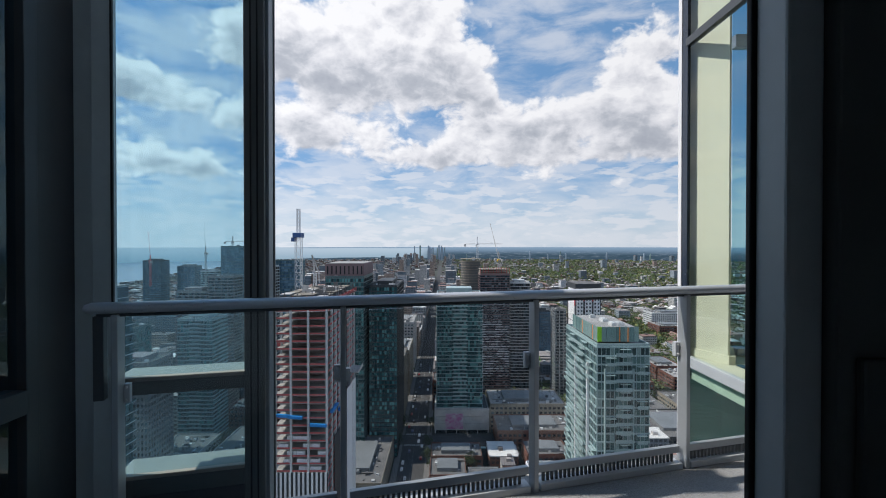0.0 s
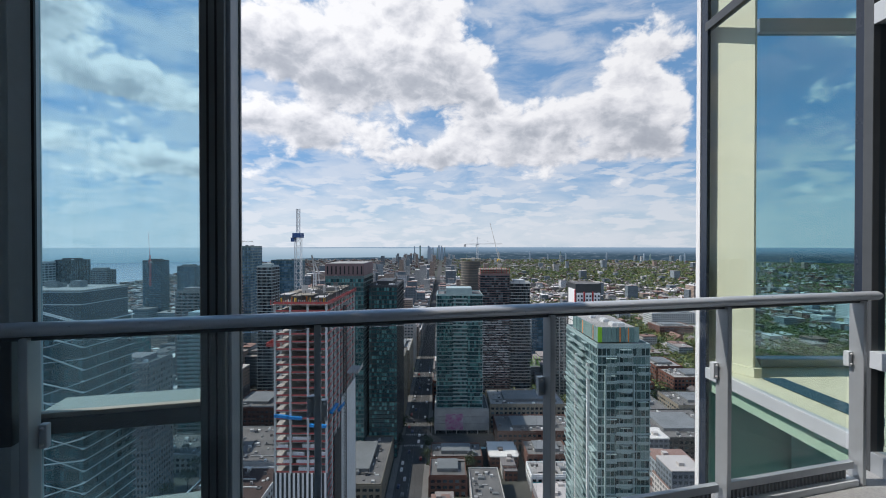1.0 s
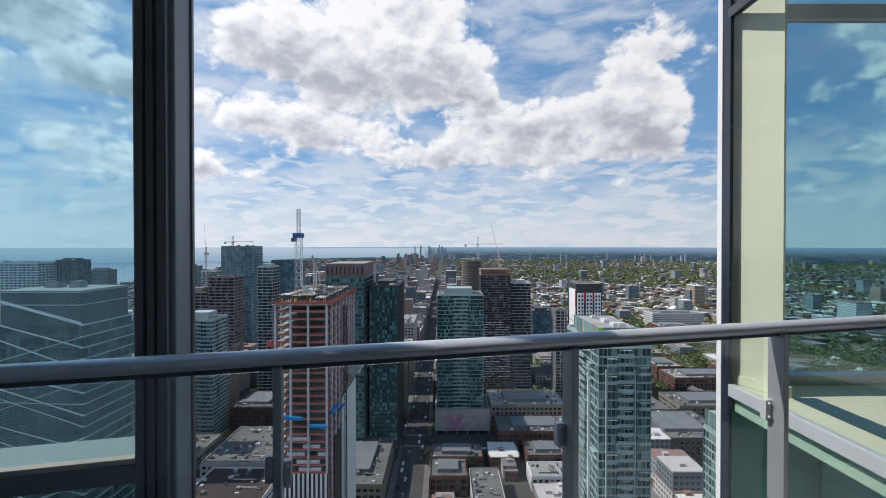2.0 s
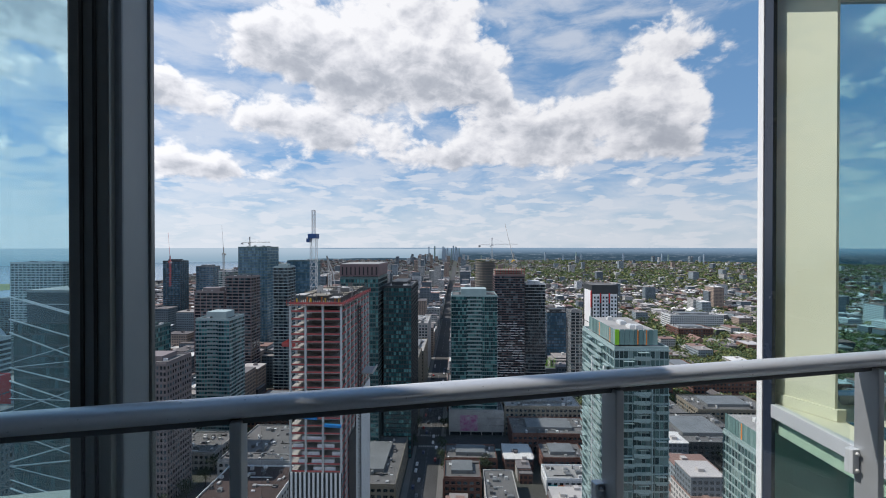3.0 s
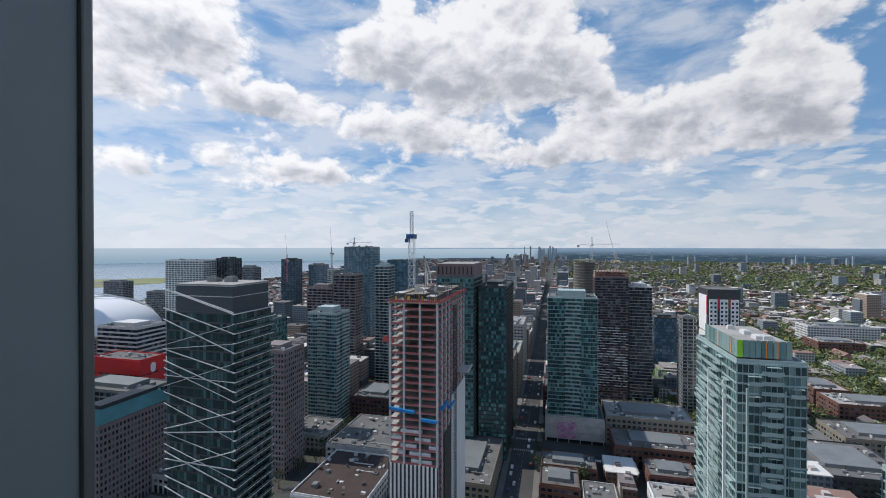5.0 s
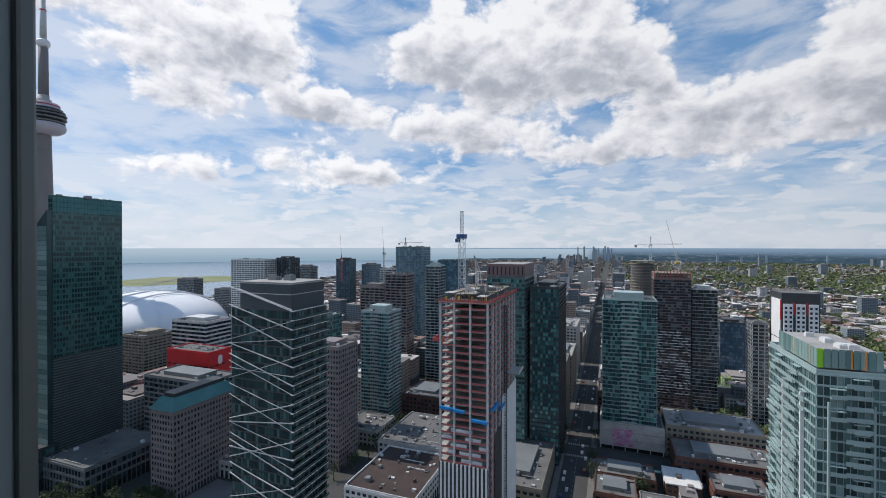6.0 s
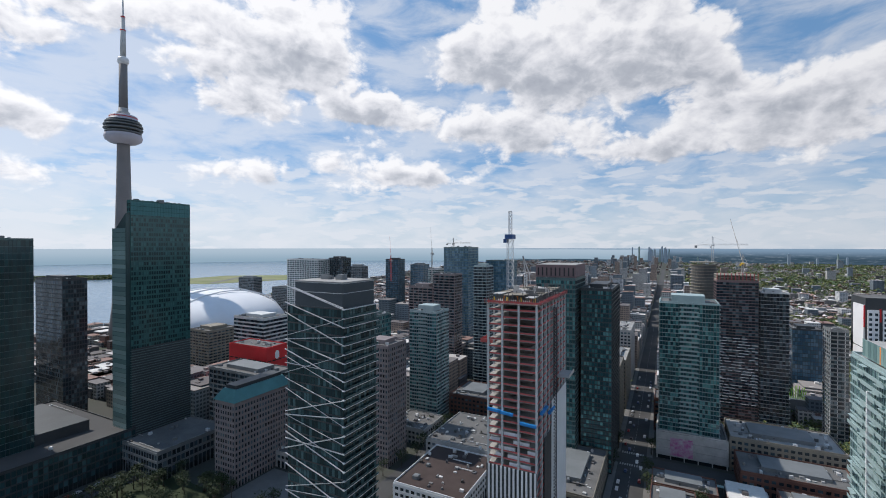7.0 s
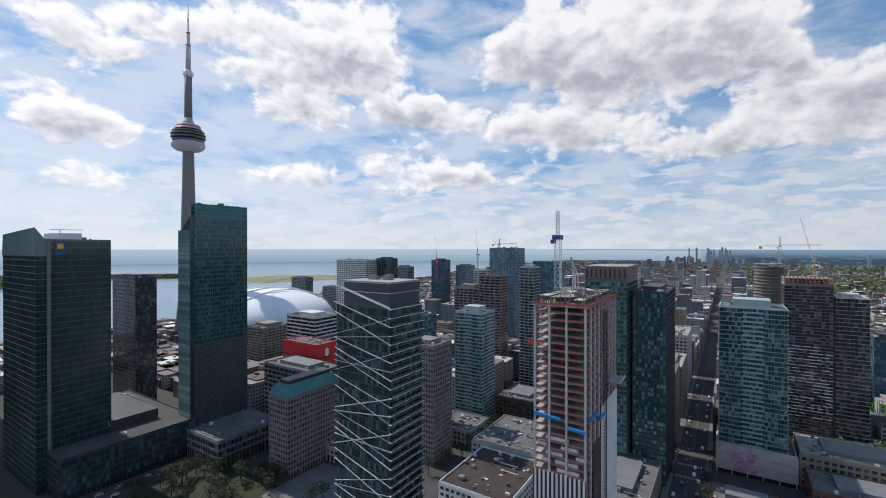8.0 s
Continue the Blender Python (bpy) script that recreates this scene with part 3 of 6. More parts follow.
def tower(name, label, x0, x1, y0, y1, h, fh=3.1, bay=1.6, glass="w_teal", core="core_teal", band="band_grey", pier="band_grey", band_h=0.7,
          proud=0.25, pier_w=0.25, pier_step=1, singles=78, balcony=0.0, penthouse=4.0, roof="concrete_dark", base=0.0, z0=0.0, group="city towers", category="tower", clutter=8):
    """A grid-aligned building: core, floor bands, piers and window panes on the sides that face the viewer."""
    w, d = x1 - x0, y1 - y0
    root = thing(name, label, category, ((x0 + x1) / 2, (y0 + y1) / 2, z0), group)
    rng = random.Random(int(abs(x0) * 7 + y0))
    part("body", boxes("body", [(-w / 2, -d / 2, 0, w / 2, d / 2, h)], M[core]), root)
    top = part("roof", boxes("roof", [(-w / 2 + 0.3, -d / 2 + 0.3, h, w / 2 - 0.3, d / 2 - 0.3, h + 0.12)], M[roof]), root)
    par = [(-w / 2 - 0.1, -d / 2 - 0.1, h, w / 2 + 0.1, -d / 2 + 0.25, h + 1.0), (-w / 2 - 0.1, d / 2 - 0.25, h, w / 2 + 0.1, d / 2 + 0.1, h + 1.0),
           (-w / 2 - 0.1, -d / 2 + 0.25, h, -w / 2 + 0.25, d / 2 - 0.25, h + 1.0), (w / 2 - 0.25, -d / 2 + 0.25, h, w / 2 + 0.1, d / 2 - 0.25, h + 1.0)]
    part("parapet", boxes("parapet", par, M[band]), top)
    if penthouse:
        part("penthouse", boxes("penthouse", [(-w * 0.3, -d * 0.28, h, w * 0.28, d * 0.3, h + penthouse)], M["band_grey" if category == "low block" else band]), root)
    roof_units(top, w, d, h + 0.12, rng, 3)
    if clutter:
        rows = []
        for _ in range(clutter):
            a, b, c = rng.uniform(0.5, 2.6), rng.uniform(0.5, 2.6), rng.uniform(0.4, 1.9)
            x, y = rng.uniform(-w / 2 + 1, w / 2 - 4), rng.uniform(-d / 2 + 1, d / 2 - 4)
            rows.append((x, y, h + 0.12, x + a, y + b, h + 0.12 + c))
        for _ in range(max(2, clutter // 14)):
            x, y = rng.uniform(-w / 2 + 1, w / 4), rng.uniform(-d / 2 + 1, d / 2 - 3)
            rows.append((x, y, h + 0.3, x + w * 0.3, y + 0.5, h + 0.8))
        tagged(part("roof_clutter", boxes("roof_clutter", rows, M["clutter"]), top), kind="stuff")
    floors = max(1, int(h / fh))
    slab = boxes("floor_band", [(-w / 2 - proud, -d / 2 - proud, -band_h / 2, w / 2 + proud, d / 2 + proud, band_h / 2)], M[band])
    for k in range(floors):
        part("floor_band", slab, root, (0, 0, h - k * fh - band_h / 2 - 0.05))
    side = 1 if (x0 + x1) / 2 < 0 else -1
    sides = [("f", w)] + [("s", d)]
    n_single, rest = 0, []
    for which, length in sides:
        nb = max(2, round(length / bay))
        step = length / nb
        pw = step - pier_w - 0.06
        ph = fh - band_h - 0.04
        if which == "f":
            me = boxes("window", [(-pw / 2, -0.06, -ph / 2, pw / 2, 0.0, ph / 2)], M[glass])
            pm = boxes("pier", [(-pier_w / 2, -proud * 0.8, 0, pier_w / 2, 0.0, h)], M[pier])
        else:
            me = boxes("window", [(0.0 if side > 0 else -0.06, -pw / 2, -ph / 2, 0.06 if side > 0 else 0.0, pw / 2, ph / 2)], M[glass])
            pm = boxes("pier", [(0.0 if side > 0 else -proud * 0.8, -pier_w / 2, 0, proud * 0.8 if side > 0 else 0.0, pier_w / 2, h)], M[pier])
        for i in range(0, nb + 1, pier_step):
            p = -length / 2 + i * step
            part("pier", pm, root, (p, -d / 2, 0) if which == "f" else (side * w / 2, p, 0))
        for k in range(floors):
            zc = h - k * fh - band_h - 0.07 - ph / 2
            if zc - ph / 2 < base:
                continue
            for i in range(nb):
                p = -length / 2 + (i + 0.5) * step
                at = (p, -d / 2, zc) if which == "f" else (side * w / 2, p, zc)
                if n_single < singles and k * nb < singles / 2 + nb:
                    part("window", me, root, at)
                    n_single += 1
                elif which == "f":
                    rest.append((p - pw / 2, -d / 2 - 0.06, zc - ph / 2, p + pw / 2, -d / 2, zc + ph / 2))
                else:
                    a, b = (w / 2, w / 2 + 0.06) if side > 0 else (-w / 2 - 0.06, -w / 2)
                    rest.append((a, p - pw / 2, zc - ph / 2, b, p + pw / 2, zc + ph / 2))
    if rest:
        tagged(part("glazing", boxes("glazing", rest, M[glass + "_i"]), root), kind="stuff")
    if balcony:
        bal = boxes("balcony", [(-w * 0.16, -d / 2 - balcony, -0.12, w * 0.16, -d / 2, 0.12), (-w * 0.16, -d / 2 - balcony, 0.12, w * 0.16, -d / 2 - balcony + 0.05, 1.1)], M[band])
        sd = side * w / 2
        a, b = (sd, sd + balcony) if side > 0 else (sd - balcony, sd)
        e = b - 0.05 if side > 0 else a
        bal2 = boxes("balcony", [(a, -d * 0.2, -0.12, b, d * 0.2, 0.12), (e, -d * 0.2, 0.12, e + 0.05, d * 0.2, 1.1)], M[band])
        for k in range(1, floors):
            part("balcony", bal, root, (0, 0, h - k * fh - 0.2))
            part("balcony", bal2, root, (0, 0, h - k * fh - 0.2))
    return root

# ---- ground, water, streets ----


def flat(name, pts, z, mat):
    me = bpy.data.meshes.new(name)
    me.from_pydata([(x, y, z) for x, y in pts], [], [tuple(range(len(pts)))])
    me.materials.append(mat)
    return me


def ring(r, n=96):
    return [(r * math.cos(2 * math.pi * i / n), r * math.sin(2 * math.pi * i / n)) for i in range(n)]


tagged(new("ground", flat("ground", ring(4700), 0.0, M["ground"])), "grey city ground with lots and yards", "ground", kind="structure")
SHORE = [(-860, -4000), (-870, 0), (-905, 400), (-1000, 760), (-1210, 1440), (-1480, 2900), (-1540, 4350)]
lake = new("water", flat("water", SHORE[::-1] + [(-4668 * math.sin(radians(b)), 4668 * math.cos(radians(b))) for b in range(148, 19, -4)], 0.25, M["water"]))
tagged(lake, "calm blue-grey lake with faint ripples", "water", kind="structure")
for pts, mat, lab in (([(-1620, 1130), (-1500, 1500), (-1660, 1750), (-2000, 1500), (-1950, 1060)], "grass", "flat island airfield with pale runways"),
                      ([(-2200, 1130), (-2260, 1230), (-2500, 1150), (-2900, 620), (-2780, 520)], "ground", "low wooded island shore"),
                      ([(-2150, 430), (-2120, 640), (-2700, 640), (-3000, 300)], "ground", "low wooded island shore")):
    tagged(new("island", flat("island", pts, 0.6, M[mat])), lab, "island", kind="structure")
for a, b, w in (((-1640, 1160), (-1900, 1560), 14), ((-1560, 1420), (-1960, 1180), 11)):
    v = (Vector(b) - Vector(a)).normalized()
    s = Vector((-v.y, v.x)) * w
    pts = [tuple(Vector(a) - s), tuple(Vector(a) + s), tuple(Vector(b) + s), tuple(Vector(b) - s)]
    tagged(new("runway", flat("runway", pts, 1.0, M["paving"])), "pale grey airport runway on the island", "runway", kind="structure")


def distance_material():
    """Hazy far shore and lake, a plain glowing backdrop."""
    mat = bpy.data.materials.new("far_distance")
    mat.use_nodes = True
    g = Graph(mat.node_tree)
    g.nodes.remove(g.nodes["Principled BSDF"])
    pos = g.nodes.new("ShaderNodeNewGeometry").outputs["Position"]
    sep = g.nodes.new("ShaderNodeSeparateXYZ")
    g.links.new(pos, sep.inputs[0])
    x, y, z = sep.outputs
    az = g.math("MULTIPLY", g.math("ARCTAN2", g.math("MULTIPLY", x, -1.0), y), 57.2958)
    wave = g.math("MULTIPLY", g.math("SUBTRACT", g.noise(pos, 0.002, 4.0), 0.5), 30.0)
    lakeside = g.smooth(g.math("ADD", az, g.math("MULTIPLY", wave, 0.15)), 16.0, 19.5)
    bay_side = g.math("MULTIPLY", g.smooth(az, 0.5, 3.5), g.smooth(g.math("ADD", z, wave), 18.0, 24.0))
    bay_side = g.math("MULTIPLY", bay_side, g.smooth(g.math("ADD", z, g.math("MULTIPLY", wave, 0.4)), 121.0, 118.0))
    wet = g.math("MAXIMUM", lakeside, bay_side)
    stretch = g.nodes.new("ShaderNodeMapping")
    stretch.inputs["Scale"].default_value = (1, 1, 6)
    g.links.new(pos, stretch.inputs[0])
    grain = g.noise(stretch.outputs[0], 0.012, 5.0, 0.7)
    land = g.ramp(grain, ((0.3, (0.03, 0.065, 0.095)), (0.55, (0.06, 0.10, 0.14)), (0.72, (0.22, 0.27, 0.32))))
    # Haze is painted in: land and water pale towards the upper edge.
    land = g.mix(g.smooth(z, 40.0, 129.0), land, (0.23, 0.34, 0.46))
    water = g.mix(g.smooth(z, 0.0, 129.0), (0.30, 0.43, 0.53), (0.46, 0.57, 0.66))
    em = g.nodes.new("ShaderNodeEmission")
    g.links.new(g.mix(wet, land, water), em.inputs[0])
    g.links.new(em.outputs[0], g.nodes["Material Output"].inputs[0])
    return mat


def backdrop():
    n, verts, faces = 180, [], []
    for i in range(n):
        a = 2 * math.pi * i / n
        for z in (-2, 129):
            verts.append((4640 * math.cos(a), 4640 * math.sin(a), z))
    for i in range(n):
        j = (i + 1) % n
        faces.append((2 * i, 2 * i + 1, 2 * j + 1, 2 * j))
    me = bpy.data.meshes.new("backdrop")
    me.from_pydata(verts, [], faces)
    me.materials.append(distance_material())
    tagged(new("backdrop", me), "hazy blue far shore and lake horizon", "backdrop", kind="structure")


backdrop()


def strip(name, x0, y0, x1, y1, z, mat, label, cat):
    tagged(new(name, boxes(name, [(x0, y0, 0.0, x1, y1, z)], M[mat])), label, cat, kind="structure")


strip("road", -30, 60, -13, 3200, 0.06, "asphalt", "long straight asphalt street between towers", "road")
strip("road", -700, 331, 600, 346, 0.10, "asphalt", "asphalt cross street", "road")
strip("road", 160, 60, 172, 2600, 0.08, "asphalt", "asphalt side street between low houses", "road")
strip("road", -162, 60, -148, 1800, 0.08, "asphalt", "asphalt street between towers", "road")
strip("road", -322, 60, -306, 168, 0.12, "asphalt", "asphalt street beside the park", "road")
strip("pavement", -34, 60, -30.2, 330, 0.16, "paving", "pale concrete pavement along the street", "pavement")
strip("pavement", -12.8, 60, -9, 330, 0.16, "paving", "pale concrete pavement along the street", "pavement")
strip("pavement", -34, 347, -30.2, 900, 0.16, "paving", "pale concrete pavement along the street", "pavement")
strip("pavement", -12.8, 347, -9, 900, 0.16, "paving", "pale concrete pavement along the street", "pavement")
strip("lawn", -302, 90, -205, 178, 0.14, "lawn", "park lawn between towers, its green darkened for shade", "lawn")
strip("pavement", -236, 165, -190, 215, 0.2, "paving", "pale paved plaza between buildings", "pavement")
for cx0, cx1, cy0, cy1 in ((-29, -14, 327.5, 330.5), (-29, -14, 346.5, 349.5)):
    tagged(new("crosswalk", boxes("crosswalk", [(cx0 + i * 1.5, cy0, 0.10, cx0 + i * 1.5 + 0.8, cy1, 0.125) for i in range(10)], M["paint"])), "white zebra stripes painted on the asphalt", "crosswalk", kind="structure")
tagged(new("lane_line", boxes("lane_line", [(-21.6, 70 + i * 6, 0.06, -21.4, 73 + i * 6, 0.08) for i in range(140)], M["paint"])), "worn white dashed lane line", "lane marking", kind="structure")

# ---- city towers ----
home = thing("home_tower", "tall glass apartment tower that carries the balcony", "tower", (0, 0, 0))
part("body", boxes("body", [(-12, -30, 0, 12, 1.0, ZF - 0.24), (2.85, 1.0, 0, 7.1, 4.95, EYE - 4.15), (-6, 1.0, 0, -1.0, 2.2, EYE - 2.25)], M["core_dark"]), home)
hb_ = boxes("floor_band", [(-12.2, -30.2, -0.3, 12.2, 1.15, 0.3)], M["band_grey"])
for k_ in range(46):
    part("floor_band", hb_, home, (0, 0, ZF - 0.6 - k_ * 3.15))
part("upper_floors", boxes("upper_floors", [(-6, -30, EYE + 1.78, 12, 0.3, EYE + 30)], M["core_dark"]), home)
tower("office_tower", "dark teal glass office tower with thin pale floor lines", -415, -350, 92, 130.5, 153.9, 3.9, 1.9, "w_office", "core_dark", "band_teal", "band_dark", 0.28, 0.2, 0.1, penthouse=0)
tower("office_tower", "black glass office tower with a bronze reflecting face", -508, -460, 190, 208, 121, 3.8, 2.0, "w_dark", "core_dark", "band_dark", "band_dark", 0.9, 0.2, 0.3, penthouse=3)
tower("office_block", "long black low office block with a grey roof", -440, -326, 97, 176, 25, 4.2, 2.4, "w_zig", "core_dark", "band_dark", "band_dark", 0.9, 0.3, 0.3, penthouse=7, roof="asphalt", category="office block")
tower("hotel_tower", "slim tall teal glass hotel tower with gridded windows", -331, -327, 174, 215.8, 181, 3.4, 1.7, "w_hotel", "core_teal", "band_hotel", "band_hotel", 1.15, 0.15, 0.4, penthouse=0)
tower("podium_block", "grey low podium block with a flat oversailing roof", -340, -287, 168, 216, 19, 5.0, 3.0, "w_dark", "core_dark", "band_grey", "band_grey", 1.6, 0.4, 0.5, penthouse=0, roof="concrete_dark", category="podium")
tower("stone_block", "pinkish stone office block with punched windows", -256, -238, 186, 231, 52, 3.6, 2.2, "w_dark", "core_dark", "pink", "pink", 1.5, 0.3, 0.9, penthouse=0, roof="concrete_dark", category="office block")
tower("stone_block", "pinkish grey gridded stone block", -196, -168, 250, 273, 82, 3.5, 2.2, "w_dark", "core_dark", "pink", "pink", 1.5, 0.3, 0.9, penthouse=3, category="office block")
tower("green_tower", "dark green glass tower with a rounded top", -226, -199, 282, 300, 96, 3.2, 1.8, "w_teal", "core_teal", "band_teal", "band_teal", 0.8, 0.2, 0.2, penthouse=2)
tower("condo_tower", "grey green concrete condominium tower with a stepped top", -199, -173, 330, 353, 94, 3.0, 2.2, "w_teal", "core_teal", "band_line", "band_grey", 1.0, 0.35, 0.4, balcony=1.2, penthouse=5)
tower("glass_tower", "tall blue teal glass tower under cranes", -262, -227, 520, 553, 148, 3.4, 2.4, "w_blue", "core_teal", "band_teal", "band_teal", 0.8, 0.2, 0.3, penthouse=0, pier_step=2, singles=40)
tower("condo_tower", "thin balconied concrete tower", -181, -167, 430, 448, 129, 3.1, 2.4, "w_dark", "core_dark", "band_line", "band_grey", 0.6, 0.9, 0.3, penthouse=3, pier_step=2, singles=24)
tower("glass_tower", "broad pale blue mirror glass tower", -234, -196, 600, 625, 129, 3.8, 2.6, "w_blue", "core_teal", "band_teal", "band_teal", 0.5, 0.1, 0.15, penthouse=0, pier_step=2, singles=24)
tower("concrete_tower", "unfinished pinkish concrete tower", -262, -232, 432, 450, 104, 3.1, 3.0, "w_dark", "core_dark", "pink", "brown", 1.0, 0.5, 0.6, penthouse=4, pier_step=2, singles=20)
tower("concrete_tower", "unfinished pinkish concrete tower with open top floors", -230, -205, 432, 452, 119, 3.1, 3.0, "w_dark", "core_dark", "pink", "brown", 1.0, 0.5, 0.6, penthouse=0, pier_step=2, singles=20)
tower("condo_slab", "pale grey balconied slab beside the lake", -544, -479, 520, 550, 129, 3.1, 2.6, "w_mint", "core_dark", "band_white", "band_white", 1.1, 0.5, 0.6, penthouse=0, pier_step=2, singles=24)
tower("condo_tower", "dark slim tower beside the lake", -480, -452, 545, 565, 131, 3.1, 2.6, "w_dark", "core_dark", "band_dark", "band_grey", 0.9, 0.3, 0.3, penthouse=3, pier_step=2, singles=20)
tower("condo_tower", "dark blue slim lakeside tower", -436, -410, 640, 660, 127, 3.1, 2.6, "w_blue", "core_dark", "band_dark", "band_grey", 0.9, 0.3, 0.3, penthouse=3, pier_step=2, singles=20)
tower("condo_tower", "grey small lakeside tower with twin tops", -567, -534, 700, 720, 110, 3.1, 2.6, "w_dark", "core_dark", "band_grey", "band_grey", 0.9, 0.3, 0.3, penthouse=4, pier_step=2, singles=20)
tower("condo_tower", "grey tower behind the white dome", -786, -742, 620, 640, 86, 3.1, 2.6, "w_dark", "core_dark", "band_grey", "band_grey", 0.9, 0.3, 0.3, penthouse=3, pier_step=2, singles=20)
tower("condo_tower", "grey tower behind the white dome", -690, -640, 620, 640, 70, 3.1, 2.6, "w_dark", "core_dark", "band_grey", "band_grey", 0.9, 0.3, 0.3, penthouse=3, pier_step=2, singles=20)
tower("condo_tower", "slim grey blue lakeside tower", -398, -372, 660, 680, 118, 3.1, 2.6, "w_blue", "core_dark", "band_grey", "band_grey", 0.8, 0.3, 0.3, penthouse=3, pier_step=2, singles=20)
tower("condo_tower", "slim pale lakeside tower", -352, -330, 640, 660, 112, 3.1, 2.6, "w_mint", "core_teal", "band_white", "band_grey", 0.8, 0.3, 0.3, penthouse=3, pier_step=2, singles=20)
tower("condo_tower", "dark tower among lakeside blocks", -318, -296, 640, 660, 126, 3.1, 2.6, "w_blue", "core_dark", "band_grey", "band_grey", 0.8, 0.3, 0.3, penthouse=3, pier_step=2, singles=20)
tower("brown_tower", "tower with a brown stone crown and green glass sides", -80, -54, 300, 338, 128, 3.0, 1.9, "w_teal", "core_teal", "band_teal", "band_dark", 0.8, 0.3, 0.3, penthouse=0)
tower("condo_tower", "dark blue green glass condominium tower", -52, -32.5, 310, 363, 121, 3.0, 1.7, "w_teal", "core_dark", "band_dark", "band_dark", 0.7, 0.25, 0.25, penthouse=3)
tower("condo_tower", "teal balconied condominium tower on a pale podium", -4.5, 31.5, 353, 383, 110, 3.0, 1.6, "w_teal", "core_teal", "band_mint", "band_teal", 0.30, 0.8, 0.2, balcony=1.0, penthouse=5)
tower("podium_block", "pale grey podium block with a mural on its wall", -6, 36, 350.5, 384, 19, 5.5, 4.0, "w_dark", "core_dark", "concrete", "concrete", 5.2, 0.8, 0.6, penthouse=0, pier_step=2, singles=20, category="podium")
tower("dark_tower", "dark red brown tower with an unfinished concrete top", 36.5, 65, 430, 455, 121, 2.4, 2.2, "w_dark", "core_dark", "brown", "band_dark", 0.5, 0.3, 0.2, penthouse=0)
tower("dark_tower", "dark slim tower with pale balcony edges", 68, 86.5, 440, 462, 112, 3.0, 2.0, "w_dark", "core_dark", "band_white", "band_dark", 0.25, 0.9, 0.3, penthouse=3)
tower("blue_block", "blue glass office block", 105, 128, 520, 545, 72, 3.6, 1.9, "w_blue", "core_teal", "band_dark", "band_dark", 0.5, 0.15, 0.2, penthouse=3, singles=50)
tower("white_slab", "narrow slab with pale end wall and dark windows", 107, 117.5, 420, 437, 88, 3.0, 2.0, "w_dark", "core_dark", "band_grey", "band_white", 0.9, 0.3, 0.3, penthouse=0, pier_step=2, singles=40)
tower("mint_tower", "pale mint green glass condominium tower with stepped balconies", 52.6, 70.3, 150, 187, 115.5, 2.95, 1.5, "w_mint", "core_teal", "band_mint", "band_mint", 0.5, 0.35, 0.14, balcony=1.3, penthouse=0, roof="roof_pale")
tower("mint_tower", "pale mint green glass tower with coloured roof panels", 88.5, 104.5, 130, 150, 88.5, 2.95, 1.5, "w_mint", "core_teal", "band_mint", "band_mint", 0.5, 0.35, 0.14, balcony=0.0, penthouse=0, roof="roof_pale")
tower("red_block", "red clad broadcast block with a white emblem", -353, -306, 270, 292, 62, 12.0, 6.0, "w_dark", "red", "red", "red", 11.0, 0.3, 0.5, penthouse=0, singles=10, category="office block")
tower("striped_block", "white and black striped office block", -386, -344, 300, 329, 80, 3.8, 3.0, "w_dark", "core_dark", "band_white", "band_dark", 1.5, 0.2, 0.2, penthouse=3, pier_step=2, singles=20, category="office block")
tower("tan_block", "tan terraced concrete block", -502, -468, 330, 367, 52, 3.4, 2.6, "w_dark", "core_dark", "tan", "tan", 1.6, 0.3, 0.8, penthouse=4, pier_step=2, singles=20, category="office block")
tower("glass_block", "dark roofed glass block behind the stone block", -330, -268, 234, 262, 52, 3.8, 2.6, "w_dark", "core_dark", "band_grey", "band_grey", 1.2, 0.3, 0.4, penthouse=3, pier_step=2, singles=20, category="office block")

# Out of view; added only to throw shade across the plaza.
tower("office_tower", "unseen dark tower mass added to shade the plaza", -640, -548, 30, 112, 235, 3.9, 4.0, "w_dark", "core_dark", "band_dark", "band_dark", 0.9, 0.2, 0.5, pier_step=4, singles=0, penthouse=6)

